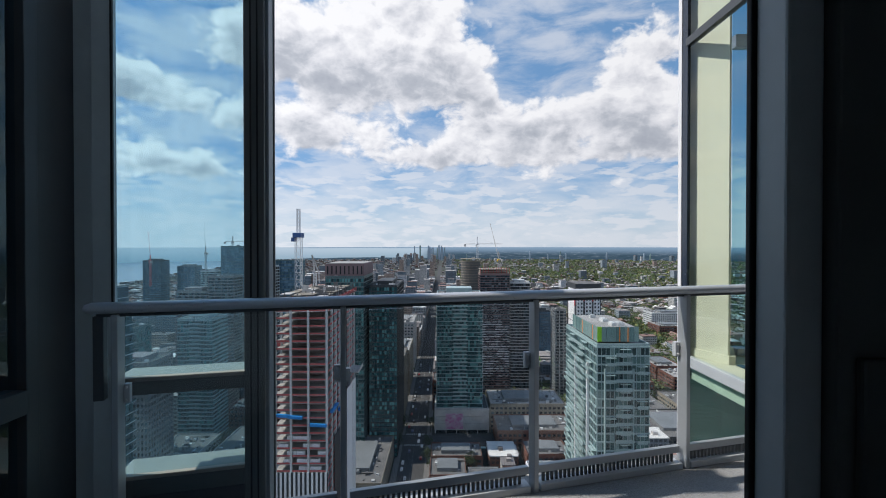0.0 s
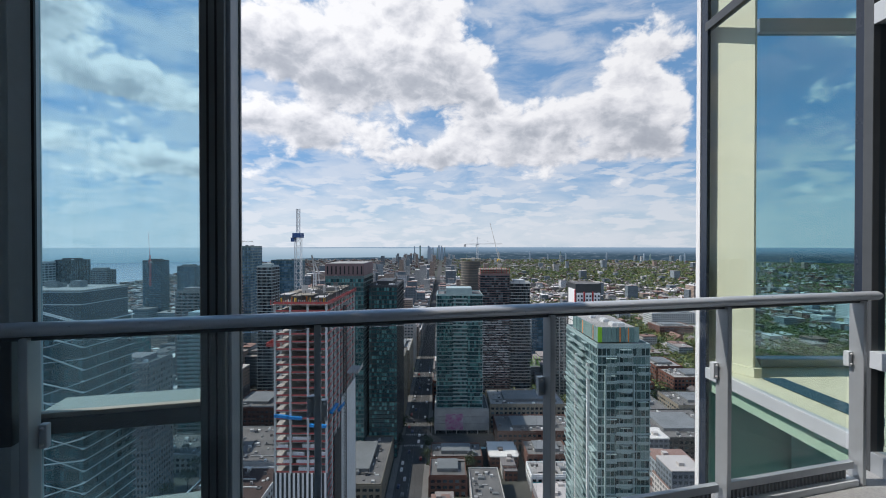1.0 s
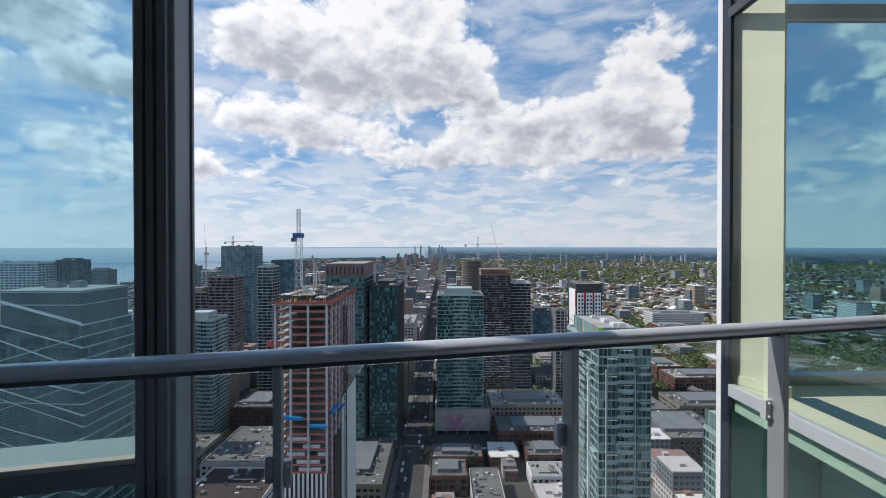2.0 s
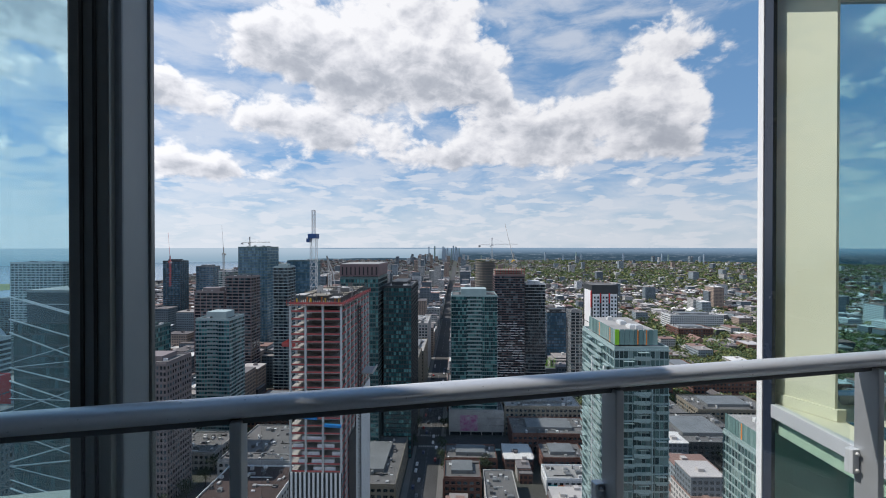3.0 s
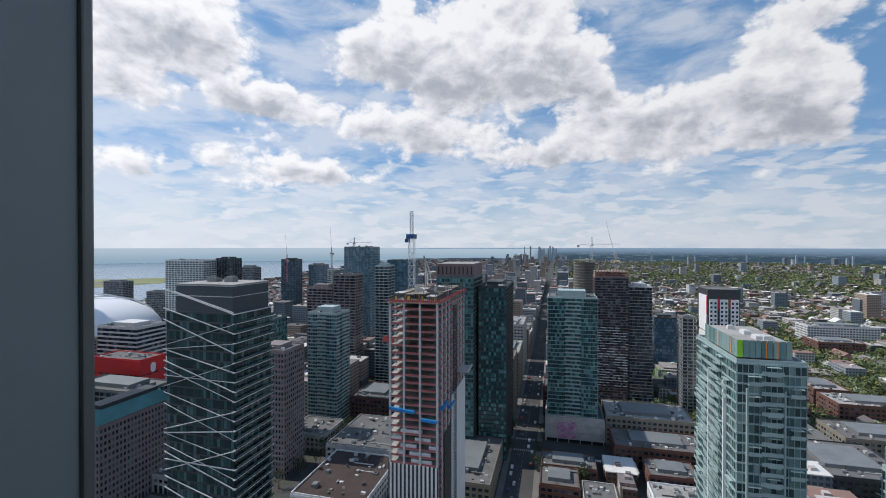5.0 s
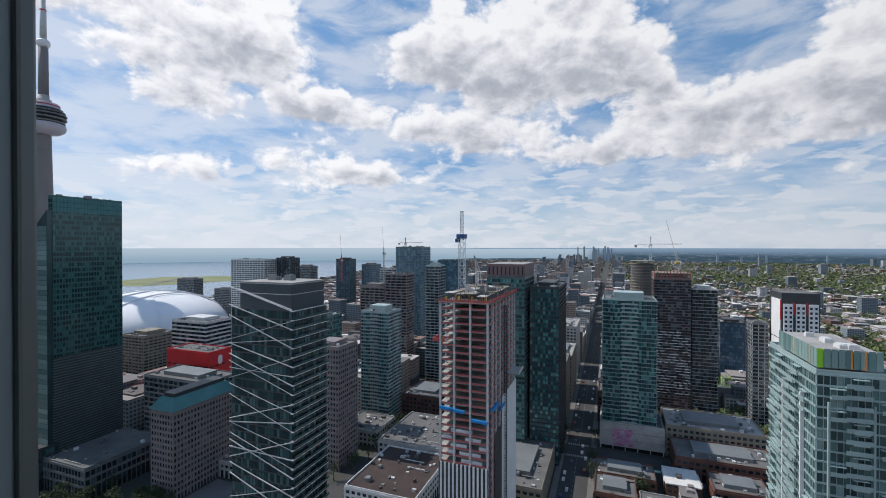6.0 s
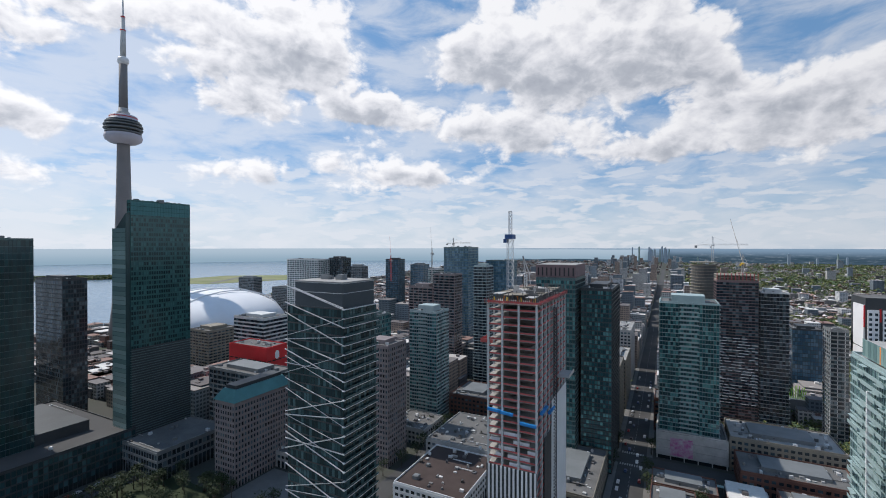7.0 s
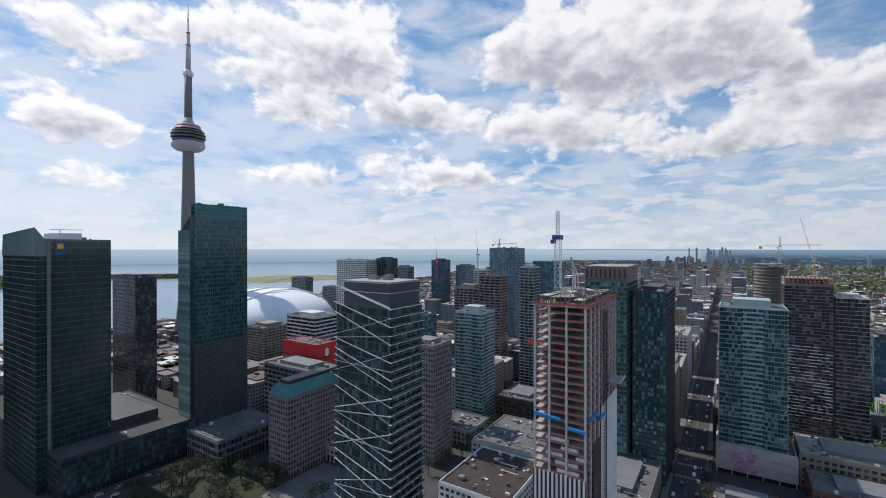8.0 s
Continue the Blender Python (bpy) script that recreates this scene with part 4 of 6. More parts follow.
# ---- low blocks ----
low = [("market_hall", "pale concrete market building with a pale flat roof", 38, 98, 352, 388, 22, "tan", "roof_pale"),
       ("market_hall", "brick and glass market building with vents on the roof", 40, 97, 320, 351, 14, "brick", "concrete_dark"),
       ("shop_block", "brown roofed white walled block", -140, -97, 215, 268, 14, "white", "roof_brown"),
       ("shop_block", "grey flat roofed hall with white walls", -150, -100, 272, 326, 15, "concrete", "concrete_dark"),
       ("shop_block", "tan block with a grey gravel roof", -75, -35, 247, 310, 15, "tan", "concrete_dark"),
       ("shop_block", "dark brick house with a flat roof", -8, 14, 262, 284, 12, "brick", "concrete_dark"),
       ("shop_block", "grey warehouse with skylights", 16, 34, 240, 275, 10, "concrete", "concrete_dark"),
       ("shop_block", "low white shop with a colourful mural wall", 54, 82, 268, 285, 9, "white", "roof_pale"),
       ("shop_block", "brown brick row of shops", -8, 26, 292, 312, 9, "brick", "concrete_dark"),
       ("shop_block", "brick block beside the market", 56, 84, 290, 312, 11, "brick", "concrete_dark"),
       ("grey_block", "dark stepped apartment block", 146, 198, 300, 352, 18, "band_dark", "concrete_dark"),
       ("grey_block", "tan concrete college block", 196, 256, 366, 402, 16, "tan", "concrete_dark"),
       ("grey_block", "brown brick terraced block", 226, 300, 430, 462, 20, "brick", "roof_pale"),
       ("brick_block", "red brick apartment block", 228, 256, 470, 512, 20, "brick", "roof_pale"),
       ("brick_block", "brown brick row with a pale roof", 300, 345, 470, 500, 17, "brick", "roof_pale"),
       ("hospital", "long white hospital block with ribbon windows", 362, 450, 762, 796, 32, "band_white", "roof_pale"),
       ("brick_block", "red brick hospital wing", 340, 392, 690, 730, 22, "brick", "roof_pale"),
       ("brick_block", "orange brick tower block", 205, 232, 640, 662, 36, "tan", "roof_pale"),
       ("brick_block", "brown brick mid-rise block", 236, 270, 620, 645, 28, "brick", "roof_pale"),
       ("grey_block", "grey glazed school block", 150, 185, 360, 410, 15, "band_grey", "concrete_dark"),
       ("brick_block", "brown brick corner block with flat roof", 180, 206, 430, 460, 15, "brick", "concrete_dark"),
       ("shop_block", "low grey block beside the trees", -194, -163, 290, 322, 11, "concrete", "concrete_dark"),
       ("shop_block", "grey flat roofed parking hall", -270, -200, 218, 262, 10, "concrete", "concrete_dark"),
       ("shop_block", "brown brick block with a teal strip", -170, -135, 350, 392, 20, "brick", "concrete_dark"),
       ("shop_block", "red brick warehouse with a flat roof", -128, -90, 352, 395, 24, "brick", "concrete_dark"),
       ("grey_block", "pale office block on the street", -62, -34, 372, 420, 52, "tan", "concrete_dark"),
       ("grey_block", "tan brick loft block on the street", -60, -34, 440, 500, 44, "tan", "roof_pale"),
       ("grey_block", "grey office block on the street", -64, -35, 520, 580, 58, "concrete", "roof_pale"),
       ("brick_block", "brown brick lofts on the street", -9, 20, 400, 425, 26, "brick", "concrete_dark")]
for nm, lab, ax, bx, ay, by, hh, mat, rf in low:
    tower(nm, lab, ax, bx, ay, by, hh, 3.6, 3.6, "w_dark", "core_dark", mat, mat, 1.7, 0.25, 1.3, singles=12, penthouse=0.0 if mat in ("white", "concrete") else 2.5, clutter=int((bx - ax) * (by - ay) / (75 if rf == "roof_brown" else 42)), roof=rf, group="low city blocks", category="low block")

# ---- special towers ----


def zigzag_tower():
    """Dark glass tower whose pale ledges run level on one side and slant across the other."""
    x0, x1, y0, y1, h = -141.6, -111.9, 137.0, 158.5, 136.0
    w, d = x1 - x0, y1 - y0
    root = thing("zigzag_tower", "dark glass tower with pale slanting zigzag ledges", "tower", ((x0 + x1) / 2, (y0 + y1) / 2, 0), "city towers")
    part("body", boxes("body", [(-w / 2, -d / 2, 0, w / 2, d / 2, h - 10.5)], M["core_dark"]), root)
    part("crown", boxes("crown", [(-w / 2 + 4.2, -d / 2 + 0.2, h - 10.5, w / 2 - 0.6, d / 2 - 1, h - 0.5)], M["crown"]), root, label="blue grey metal crown")
    part("roof", boxes("roof", [(-w / 2 + 4.0, -d / 2, h - 0.5, w / 2 - 0.4, d / 2 - 0.8, h)], M["roof_pale"]), root)
    fh, floors = 3.5, 35
    nb, me = 20, boxes("window", [(-0.62, -0.06, -1.45, 0.62, 0, 1.45)], M["w_zig"])
    rest = []
    for k in range(floors):
        z = h - 12.3 - k * fh
        for i in range(nb):
            p = -w / 2 + (i + 0.5) * w / nb
            if k < 7:
                part("window", me, root, (p, -d / 2, z))
            else:
                rest.append((p - 0.62, -d / 2 - 0.06, z - 1.45, p + 0.62, -d / 2, z + 1.45))
        for i in range(12):
            p = -d / 2 + (i + 0.5) * d / 12
            rest.append((w / 2, p - 0.75, z - 1.45, w / 2 + 0.06, p + 0.75, z + 1.45))
    tagged(part("glazing", boxes("glazing", rest, M["w_zig_i"]), root), kind="stuff")
    out = 1.0
    ledge = boxes("ledge", [(w / 2, -d / 2 - out, -0.12, w / 2 + out, d / 2 + 0.4, 0.12)], M["steel"])
    floor = boxes("floor_plate", [(-w / 2 - 0.05, -d / 2 - 0.05, -0.3, w / 2 + 0.05, d / 2, 0.3)], M["band_dark"])
    rng = random.Random(5)
    for k in range(floors):
        z = h - 10.6 - k * fh
        part("ledge", ledge, root, (0, 0, z))
        part("floor_plate", floor, root, (0, 0, z))
        # the ledge leaves the corner and climbs or drops by whole floors along the face
        rise = (3.0, -2.6, 2.4, -1.0, 3.2, -3.0, 2.0, 0.2, 2.8)[k % 9] * fh
        w_bar = 0.32 if k % 2 == 0 else 0.20
        part("slanting_ledge", beams("slanting_ledge", [((w / 2 + out, -d / 2 - out * 0.8, z), (-w / 2 - 0.6, -d / 2 - out * 0.8, min(z + rise, h - 2)))], M["steel"], w_bar), root)
    for zc in (h - 0.7, h - 4.6):
        part("crown_line", boxes("crown_line", [(-w / 2 + 4.1, -d / 2 + 0.02, zc, w / 2 - 0.5, -d / 2 + 0.2, zc + 0.22), (w / 2 - 0.6, -d / 2 + 0.2, zc, w / 2 - 0.42, d / 2 - 1, zc + 0.22)], M["band_white"]), root)
    soffit = boxes("balcony_guard", [(w / 2 + 0.06, -d / 2, 0.12, w / 2 + out - 0.05, d / 2 + 0.4, 0.16), (w / 2 + out - 0.1, -d / 2, 0.16, w / 2 + out - 0.06, d / 2 + 0.3, 1.1)], M["w_zig_i"])
    for k in range(1, floors):
        part("balcony_guard", soffit, root, (0, 0, h - 10.6 - k * fh))
    part("stub", beams("stub", [((-w / 2 + 4, -d / 2 - 0.3, h - 3), (w / 2, -d / 2 - 0.3, h - 10))], M["steel"], 0.3), root)
    roof_units(root, w * 0.6, d * 0.7, h, rng, 5)


zigzag_tower()


def lattice(name, w, h, mat, bar=0.12, step=None, label=""):
    """A square lattice mast as one mesh."""
    step = step or w
    rows, n = [], max(1, int(h / step))
    a = w / 2
    c = [(-a, -a), (a, -a), (a, a), (-a, a)]
    for x, y in c:
        rows.append(((x, y, 0), (x, y, h)))
    for k in range(n):
        for i in range(4):
            p, q = c[i], c[(i + 1) % 4]
            rows.append(((*p, k * step), (*q, (k + 1) * step)))
            rows.append(((*p, (k + 1) * step), (*q, (k + 1) * step)))
    return beams(name, rows, mat, bar)


def frame_tower():
    """Concrete frame under construction."""
    x0, x1, y0, y1, h, fh = -66.0, -45.1, 172.0, 224.0, 127.0, 3.0
    w, d = x1 - x0, y1 - y0
    root = thing("unfinished_tower", "concrete tower frame under construction with red netting", "tower", ((x0 + x1) / 2, (y0 + y1) / 2, 0), "city towers")
    # Added block: its brown stands in for the shade between the slabs.
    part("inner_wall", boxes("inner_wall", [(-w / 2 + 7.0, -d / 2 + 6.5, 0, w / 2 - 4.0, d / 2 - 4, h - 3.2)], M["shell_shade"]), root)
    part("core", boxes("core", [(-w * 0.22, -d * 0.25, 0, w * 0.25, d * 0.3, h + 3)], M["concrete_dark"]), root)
    slab = boxes("floor_slab", [(-w / 2, -d / 2, -0.12, w / 2, d / 2, 0.12)], M["roof_pale"])
    net_f = boxes("netting", [(-w / 2, -d / 2 - 0.05, 0, w / 2, -d / 2, 0.62)], M["redrail"])
    net_s = boxes("netting", [(w / 2, -d / 2, 0, w / 2 + 0.05, d / 2, 0.62)], M["redrail"])
    floors = 32
    cols = [(-w / 2 + 0.4 + q * (w - 0.8), -d / 2 + 0.18) for q in (0.0, 0.3, 0.64, 1.0)] + [(w / 2 - 0.18, -d / 2 + 0.4 + i * (d - 0.8) / 8) for i in range(1, 9)] + [(-w / 2 + 0.4, -d / 2 + 0.4 + i * (d - 0.8) / 8) for i in range(1, 9)]
    col = boxes("column", [(-0.4, -0.4, 0, 0.4, 0.4, h)], M["band_white"])
    for cx, cy in cols:
        part("column", col, root, (cx, cy, 0))
    rng = random.Random(3)
    pile = boxes("wrapped_pallet", [(-1.6, -0.6, 0, 1.6, 0.6, 1.7)], M["white"])
    for k in range(floors):
        z = h - k * fh
        part("floor_slab", slab, root, (0, 0, z))
        part("netting", net_f, root, (0, 0, z + 0.15))
        part("netting", net_s, root, (0, 0, z + 0.15))
        if k > 17:
            for _ in range(4):
                part("wrapped_pallet", pile, root, (rng.uniform(-w / 2 + 2.5, w / 2 - 2.5), -d / 2 + 1.3, z + 0.14))
    # lower part closed with white and dark vertical panels
    zt = 61.0
    part("cladding", boxes("cladding", [(-w / 2 - 0.3, -d / 2 - 0.3, 0, w / 2 + 0.05, -d / 2 - 0.1, zt), (w / 2 + 0.1, -d / 2 + 10, 0, w / 2 + 0.3, d / 2, zt + 10)], M["band_dark"]), root)
    fin = boxes("white_fin", [(-0.42, -0.5, 0, 0.42, -0.3, zt)], M["white"])
    for i in range(12):
        part("white_fin", fin, root, (-w / 2 + 0.8 + i * (w - 1.6) / 11, -d / 2, 0))
    part("white_panel", boxes("white_panel", [(w / 2 + 0.3, -d / 2 + 22, 0, w / 2 + 0.5, d / 2 + 0.3, zt + 22)], M["white"]), root)
    for tx, tz, tw in ((-w * 0.35, 83.2, 5.5), (-w * 0.10, 82.6, 5.5), (w * 0.33, 79.5, 6.5)):
        part("tarpaulin", beams("tarpaulin", [((tx - tw / 2, -d / 2 - 0.6, tz + 0.4), (tx + tw / 2, -d / 2 - 0.6, tz))], M["tarp"], 1.1), root, label="blue tarpaulin")
    part("tarpaulin", boxes("tarpaulin", [(w / 2, -d / 2 + 3, 83.0, w / 2 + 1.2, -d / 2 + 13, 83.8), (w / 2, -d / 2 + 16, 79.0, w / 2 + 1.2, -d / 2 + 25, 79.8)], M["tarp"]), root, label="blue tarpaulin")
    part("loading_deck", boxes("loading_deck", [(w / 2, -d / 2 + 34, 90.0, w / 2 + 5.5, -d / 2 + 46, 90.5), (w / 2 + 5.3, -d / 2 + 34, 90.5, w / 2 + 5.5, -d / 2 + 46, 91.6)], M["concrete"]), root)
    part("loading_deck", boxes("loading_deck", [(-w / 2 - 5.5, -d / 2 + 6, 109.0, -w / 2, -d / 2 + 14, 109.5), (-w / 2 - 5.5, -d / 2 + 6, 109.5, -w / 2 - 5.3, -d / 2 + 14, 110.6), (-w / 2 - 5.3, -d / 2 + 6, 109.5, -w / 2, -d / 2 + 6.2, 110.6)], M["redrail"]), root)
    # hoist mast on the side
    part("hoist_mast", lattice("hoist_mast", 1.2, h - 4, M["alu_dark"], 0.15, 1.5), root, (w / 2 + 1.0, -d / 2 + 26, 0))
    # formwork on the top
    rows = []
    for i in range(13):
        for j in range(20):
            rows.append((-w / 2 + 0.5 + i * (w - 1) / 12, -d / 2 + 0.5 + j * (d - 1) / 19, h, -w / 2 + 0.75 + i * (w - 1) / 12, -d / 2 + 0.75 + j * (d - 1) / 19, h + rng.uniform(0.8, 4.6)))
    tagged(part("shoring", boxes("shoring", rows, M["concrete_dark"]), root), kind="stuff")
    for i in range(24):
        fx, fy, fz = -w / 2 + 1.5 + (i % 4) * 4.6, -d / 2 + 2 + (i // 4) * 8, h + rng.uniform(2.2, 3.4)
        part("formwork", boxes("formwork", [(fx, fy, fz, fx + 3.9, fy + 6.6, fz + 0.25)], M["tan" if i % 3 else "concrete"]), root)
    for i in range(16):
        fx, fy, fh2 = -w / 2 + 2 + rng.uniform(0, w - 6), -d / 2 + 3 + rng.uniform(0, d - 8), rng.uniform(3.0, 5.2)
        part("wall_form", boxes("wall_form", [(fx, fy, h + 0.12, fx + rng.uniform(1.5, 4.0), fy + 0.4, h + fh2)], M["concrete_dark" if i % 2 else "concrete"]), root)
    rim = boxes("rim_post", [(-0.09, -0.09, -0.3, 0.09, 0.09, 1.7)], M["redrail"])
    for i in range(15):
        part("rim_post", rim, root, (-w / 2 - 0.8 + i * (w + 1.6) / 14, -d / 2 - 0.82, h))
    for i in range(1, 30):
        part("rim_post", rim, root, (w / 2 + 0.82, -d / 2 - 0.8 + i * (d + 1.6) / 29, h))
    part("edge_guard", boxes("edge_guard", [(-w / 2 - 0.9, -d / 2 - 0.9, h + 0.9, w / 2 + 0.9, -d / 2 - 0.85, h + 1.05), (w / 2 + 0.85, -d / 2 - 0.7, h + 0.9, w / 2 + 0.9, d / 2 + 0.9, h + 1.05)], M["redrail"]), root)
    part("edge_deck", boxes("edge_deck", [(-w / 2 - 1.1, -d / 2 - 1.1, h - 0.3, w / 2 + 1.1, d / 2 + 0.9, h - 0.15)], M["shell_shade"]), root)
    for i in range(7):
        part("worker_shelter", boxes("worker_shelter", [(-w / 2 + 2 + i * 2.7, -d / 2 + 1 + (i * 5) % 9, h + 0.2, -w / 2 + 2.7 + i * 2.7, -d / 2 + 1.7 + (i * 5) % 9, h + 2.2)], M["orange" if i % 2 else "yellow"]), root)


frame_tower()


def tower_crane(label, x, y, z0, mast, jib, counter, turn, w=2.0, mat="steel", cab="blue", luff=0.0, bar=0.16):
    root = thing("tower_crane", label, "crane", (x, y, z0), "cranes")
    part("mast", lattice("mast", w, mast, M[mat], bar, w * 1.2), root)
    part("cab", boxes("cab", [(-w * 0.7, -w * 1.1, mast, w * 0.7, w * 0.9, mast + w * 0.8), (-w * 1.2, -w * 0.4, mast - w * 0.7, -w * 0.5, w * 0.4, mast)], M[cab]), root)
    part("apex", lattice("apex", w * 0.5, w * 4.2, M[mat], bar, w * 0.7), root, (0, 0, mast + w * 0.8))
    a, e = radians(turn), radians(luff)
    if jib:
        tip = Vector((-math.sin(a) * math.cos(e), math.cos(a) * math.cos(e), math.sin(e))) * jib
        back = Vector((math.sin(a), -math.cos(a), 0)) * counter
        up = Vector((0, 0, mast + w * 0.6))
        n = 14
        rows = []
        for k in range(n):
            p, q = up + tip * (k / n), up + tip * ((k + 1) / n)
            rise = Vector((0, 0, w * 0.6))
            rows += [(p, q), (p + rise, q + rise), (p, q + rise), (p + rise, q)]
        part("jib", beams("jib", rows, M[mat], bar), root)
        part("counter_jib", beams("counter_jib", [(up, up + back), (up + Vector((0, 0, w * 0.6)), up + back)], M[mat], bar * 2), root)
        part("counterweight", boxes("counterweight", [(back.x - w * 0.6, back.y - w * 0.6, mast - w * 0.8, back.x + w * 0.6, back.y + w * 0.6, mast + w * 0.5)], M["concrete"]), root)
        top = Vector((0, 0, mast + w * 4.8))
        part("tie_rod", beams("tie_rod", [(top, up + tip * 0.7), (top, up + back * 0.9)], M[mat], bar * 0.6), root)
    return root


def polar(b, r):
    return -r * math.sin(radians(b)), r * math.cos(radians(b))


cx_, cy_ = polar(18.14, 245)
tower_crane("white lattice tower crane with a blue cab above the unfinished tower", cx_, cy_, 96, 58, 0, 0, 0, 3.0, "steel", "blue")
bm_x, bm_y = polar(16.2, 228)
boom = thing("concrete_pump", "folded grey concrete placing boom on the unfinished tower", "pump", (bm_x, bm_y, 127), "cranes")
part("pedestal", lattice("pedestal", 1.2, 9, M["steel"], 0.15, 1.4), boom)
part("boom", beams("boom", [((0, 0, 9), (-1.5, 0, 18)), ((-1.5, 0, 18), (1.6, 0, 10)), ((1.6, 0, 10), (2.4, 0, 4))], M["concrete"], 0.5), boom)
qx, qy = polar(-4.46, 532)
tower_crane("white hammerhead tower crane above the round tower", qx, qy, 134, 16, 30, 15, -100, 2.0, "steel", "steel")
qx, qy = polar(-7.2, 447)
tower_crane("pale luffing crane above the brown tower", qx, qy, 121, 14, 42, 8, 20, 1.6, "concrete", "yellow", 62)
qx, qy = polar(25.5, 590)
tower_crane("grey hammerhead crane on the glass tower", qx, qy, 148, 5, 26, 10, -95, 1.6, "concrete", "concrete")
qx, qy = polar(28.3, 600)
tower_crane("slender luffing crane on the lakeside", qx, qy, 100, 40, 36, 8, 40, 1.6, "concrete", "concrete", 75)
qx, qy = polar(33.6, 640)
tower_crane("slender red luffing crane on the lakeside", qx, qy, 100, 30, 38, 8, 40, 1.6, "redrail", "redrail", 65)


def round_top():
    x, y, h = 33.5, 532, 134
    root = thing("round_tower", "unfinished round concrete tower under a crane", "tower", (x, y, 0), "city towers")
    part("shaft", lathe("shaft", [(11.5, 0), (11.5, h - 4)], M["concrete_dark"], 24, False), root)
    for k in range(40):
        part("floor_ring", lathe("floor_ring", [(12.6, h - k * 3.1 - 0.5), (12.6, h - k * 3.1)], M["tan"], 24, False), root)


round_top()


def crowns():
    r = thing("rooftop_block", "brown stone crown block on the tower", "roof block", (-67, 319, 129.2), "city towers")
    part("wall", boxes("wall", [(-13.2, -19.2, 0, 13.2, 19.2, 8.2)], M["brown"]), r)
    part("roof", boxes("roof", [(-12.8, -18.8, 8.2, 12.8, 18.8, 8.5)], M["roof_pale"]), r)
    slit = boxes("slit", [(-0.4, -0.1, 1, 0.4, 0, 6.5)], M["core_dark"])
    for i in range(9):
        part("slit", slit, r, (-11.5 + i * 2.9, -19.2, 0))
    r = thing("roof_frame", "unfinished concrete top floors with pink edges", "roof block", (50.7, 442.5, 122.1), "city towers")
    for k in range(3):
        part("slab", boxes("slab", [(-14.4, -12.6, k * 2.0, 14.4, 12.6, k * 2.0 + 0.4)], M["tan"]), r)
    post = boxes("post", [(-0.3, -0.3, 0, 0.3, 0.3, 6.0)], M["redrail"])
    for i in range(12):
        part("post", post, r, (-14 + i * 28 / 11, -12.3, 0))
    # glazed crown with coloured fins on the mint towers
    for ox, oy, oz, hw, hd in ((60.5, 166.5, 116.6, 7.2, 14.5), (96.5, 140, 89.6, 7.8, 9.8)):
        r = thing("glazed_crown", "glazed roof screen with lime and orange panels", "roof screen", (ox, oy, oz), "city towers")
        part("inner_block", boxes("inner_block", [(-hw + 1, -hd + 1, 0, hw - 1, hd - 1, 4.4)], M["band_mint"]), r)
        part("deck", boxes("deck", [(-hw + 0.2, -hd + 0.2, 4.4, hw - 0.2, hd - 0.2, 4.7)], M["roof_pale"]), r)
        for i in range(9):
            mm = "lime" if i == 0 else "screen"
            part("screen_panel", boxes("screen_panel", [(-hw + i * hw * 2 / 9 + 0.08, -hd, 0, -hw + (i + 1) * hw * 2 / 9 - 0.08, -hd + 0.12, 5.2)], M[mm]), r)
        for i in range(14):
            mm = "screen"
            part("screen_panel", boxes("screen_panel", [(-hw, -hd + i * hd / 7 + 0.08, 0, -hw + 0.12, -hd + (i + 1) * hd / 7 - 0.08, 5.2)], M[mm]), r)
        for q in (0.05, 0.45):
            part("orange_fin", boxes("orange_fin", [(q * hw, -hd - 0.06, 0, q * hw + 0.35, -hd - 0.005, 5.0)], M["orange"]), r)
        for q in (-0.7, 0.1):
            part("orange_fin", boxes("orange_fin", [(-hw - 0.06, q * hd, 0, -hw - 0.005, q * hd + 0.5, 5.0)], M["orange"]), r)
        rng = random.Random(8)
        roof_units(r, hw * 2, hd * 2, 4.7, rng, 5, "band_white")
    # slanted crown of the teal office tower, with its emblem
    r = thing("rooftop_fin", "pointed glass crown with a blue and yellow emblem", "roof block", (-350, 92, 149.5), "city towers")
    me = bpy.data.meshes.new("fin")
    me.from_pydata([(-65, -0.6, -5), (0.6, -0.6, -5), (0.6, 5, -5), (-65, 5, -5), (-63, -0.6, 9), (0.6, -0.6, 12.5), (0.6, 5, 4.4), (-63, 5, 9)], [], [(0, 1, 5, 4), (1, 2, 6, 5), (2, 3, 7, 6), (3, 0, 4, 7), (4, 5, 6, 7)])
    me.materials.append(M["screen"])
    part("fin", me, r)
    part("roof_box", boxes("roof_box", [(-30, 12, 5.4, -4, 24, 9.4)], M["white"]), r, label="white plant box")
    part("gantry", beams("gantry", [((-8, 14, 9.4), (-8, 14, 11.5)), ((-8, 9, 11.5), (-8, 26, 11.8))], M["alu"], 0.4), r)
    part("pilaster", boxes("pilaster", [(0.1, 5.2, -149, 0.5, 7.0, 4.2)], M["band_grey"]), r)
    part("emblem", boxes("emblem", [(0.3, 9, -4.5, 0.5, 14.5, 3.6)], M["blue"]), r)
    part("emblem_bar", boxes("emblem_bar", [(0.5, 10.2, -0.6, 0.6, 13.2, 2.6)], M["yellow"]), r)


crowns()


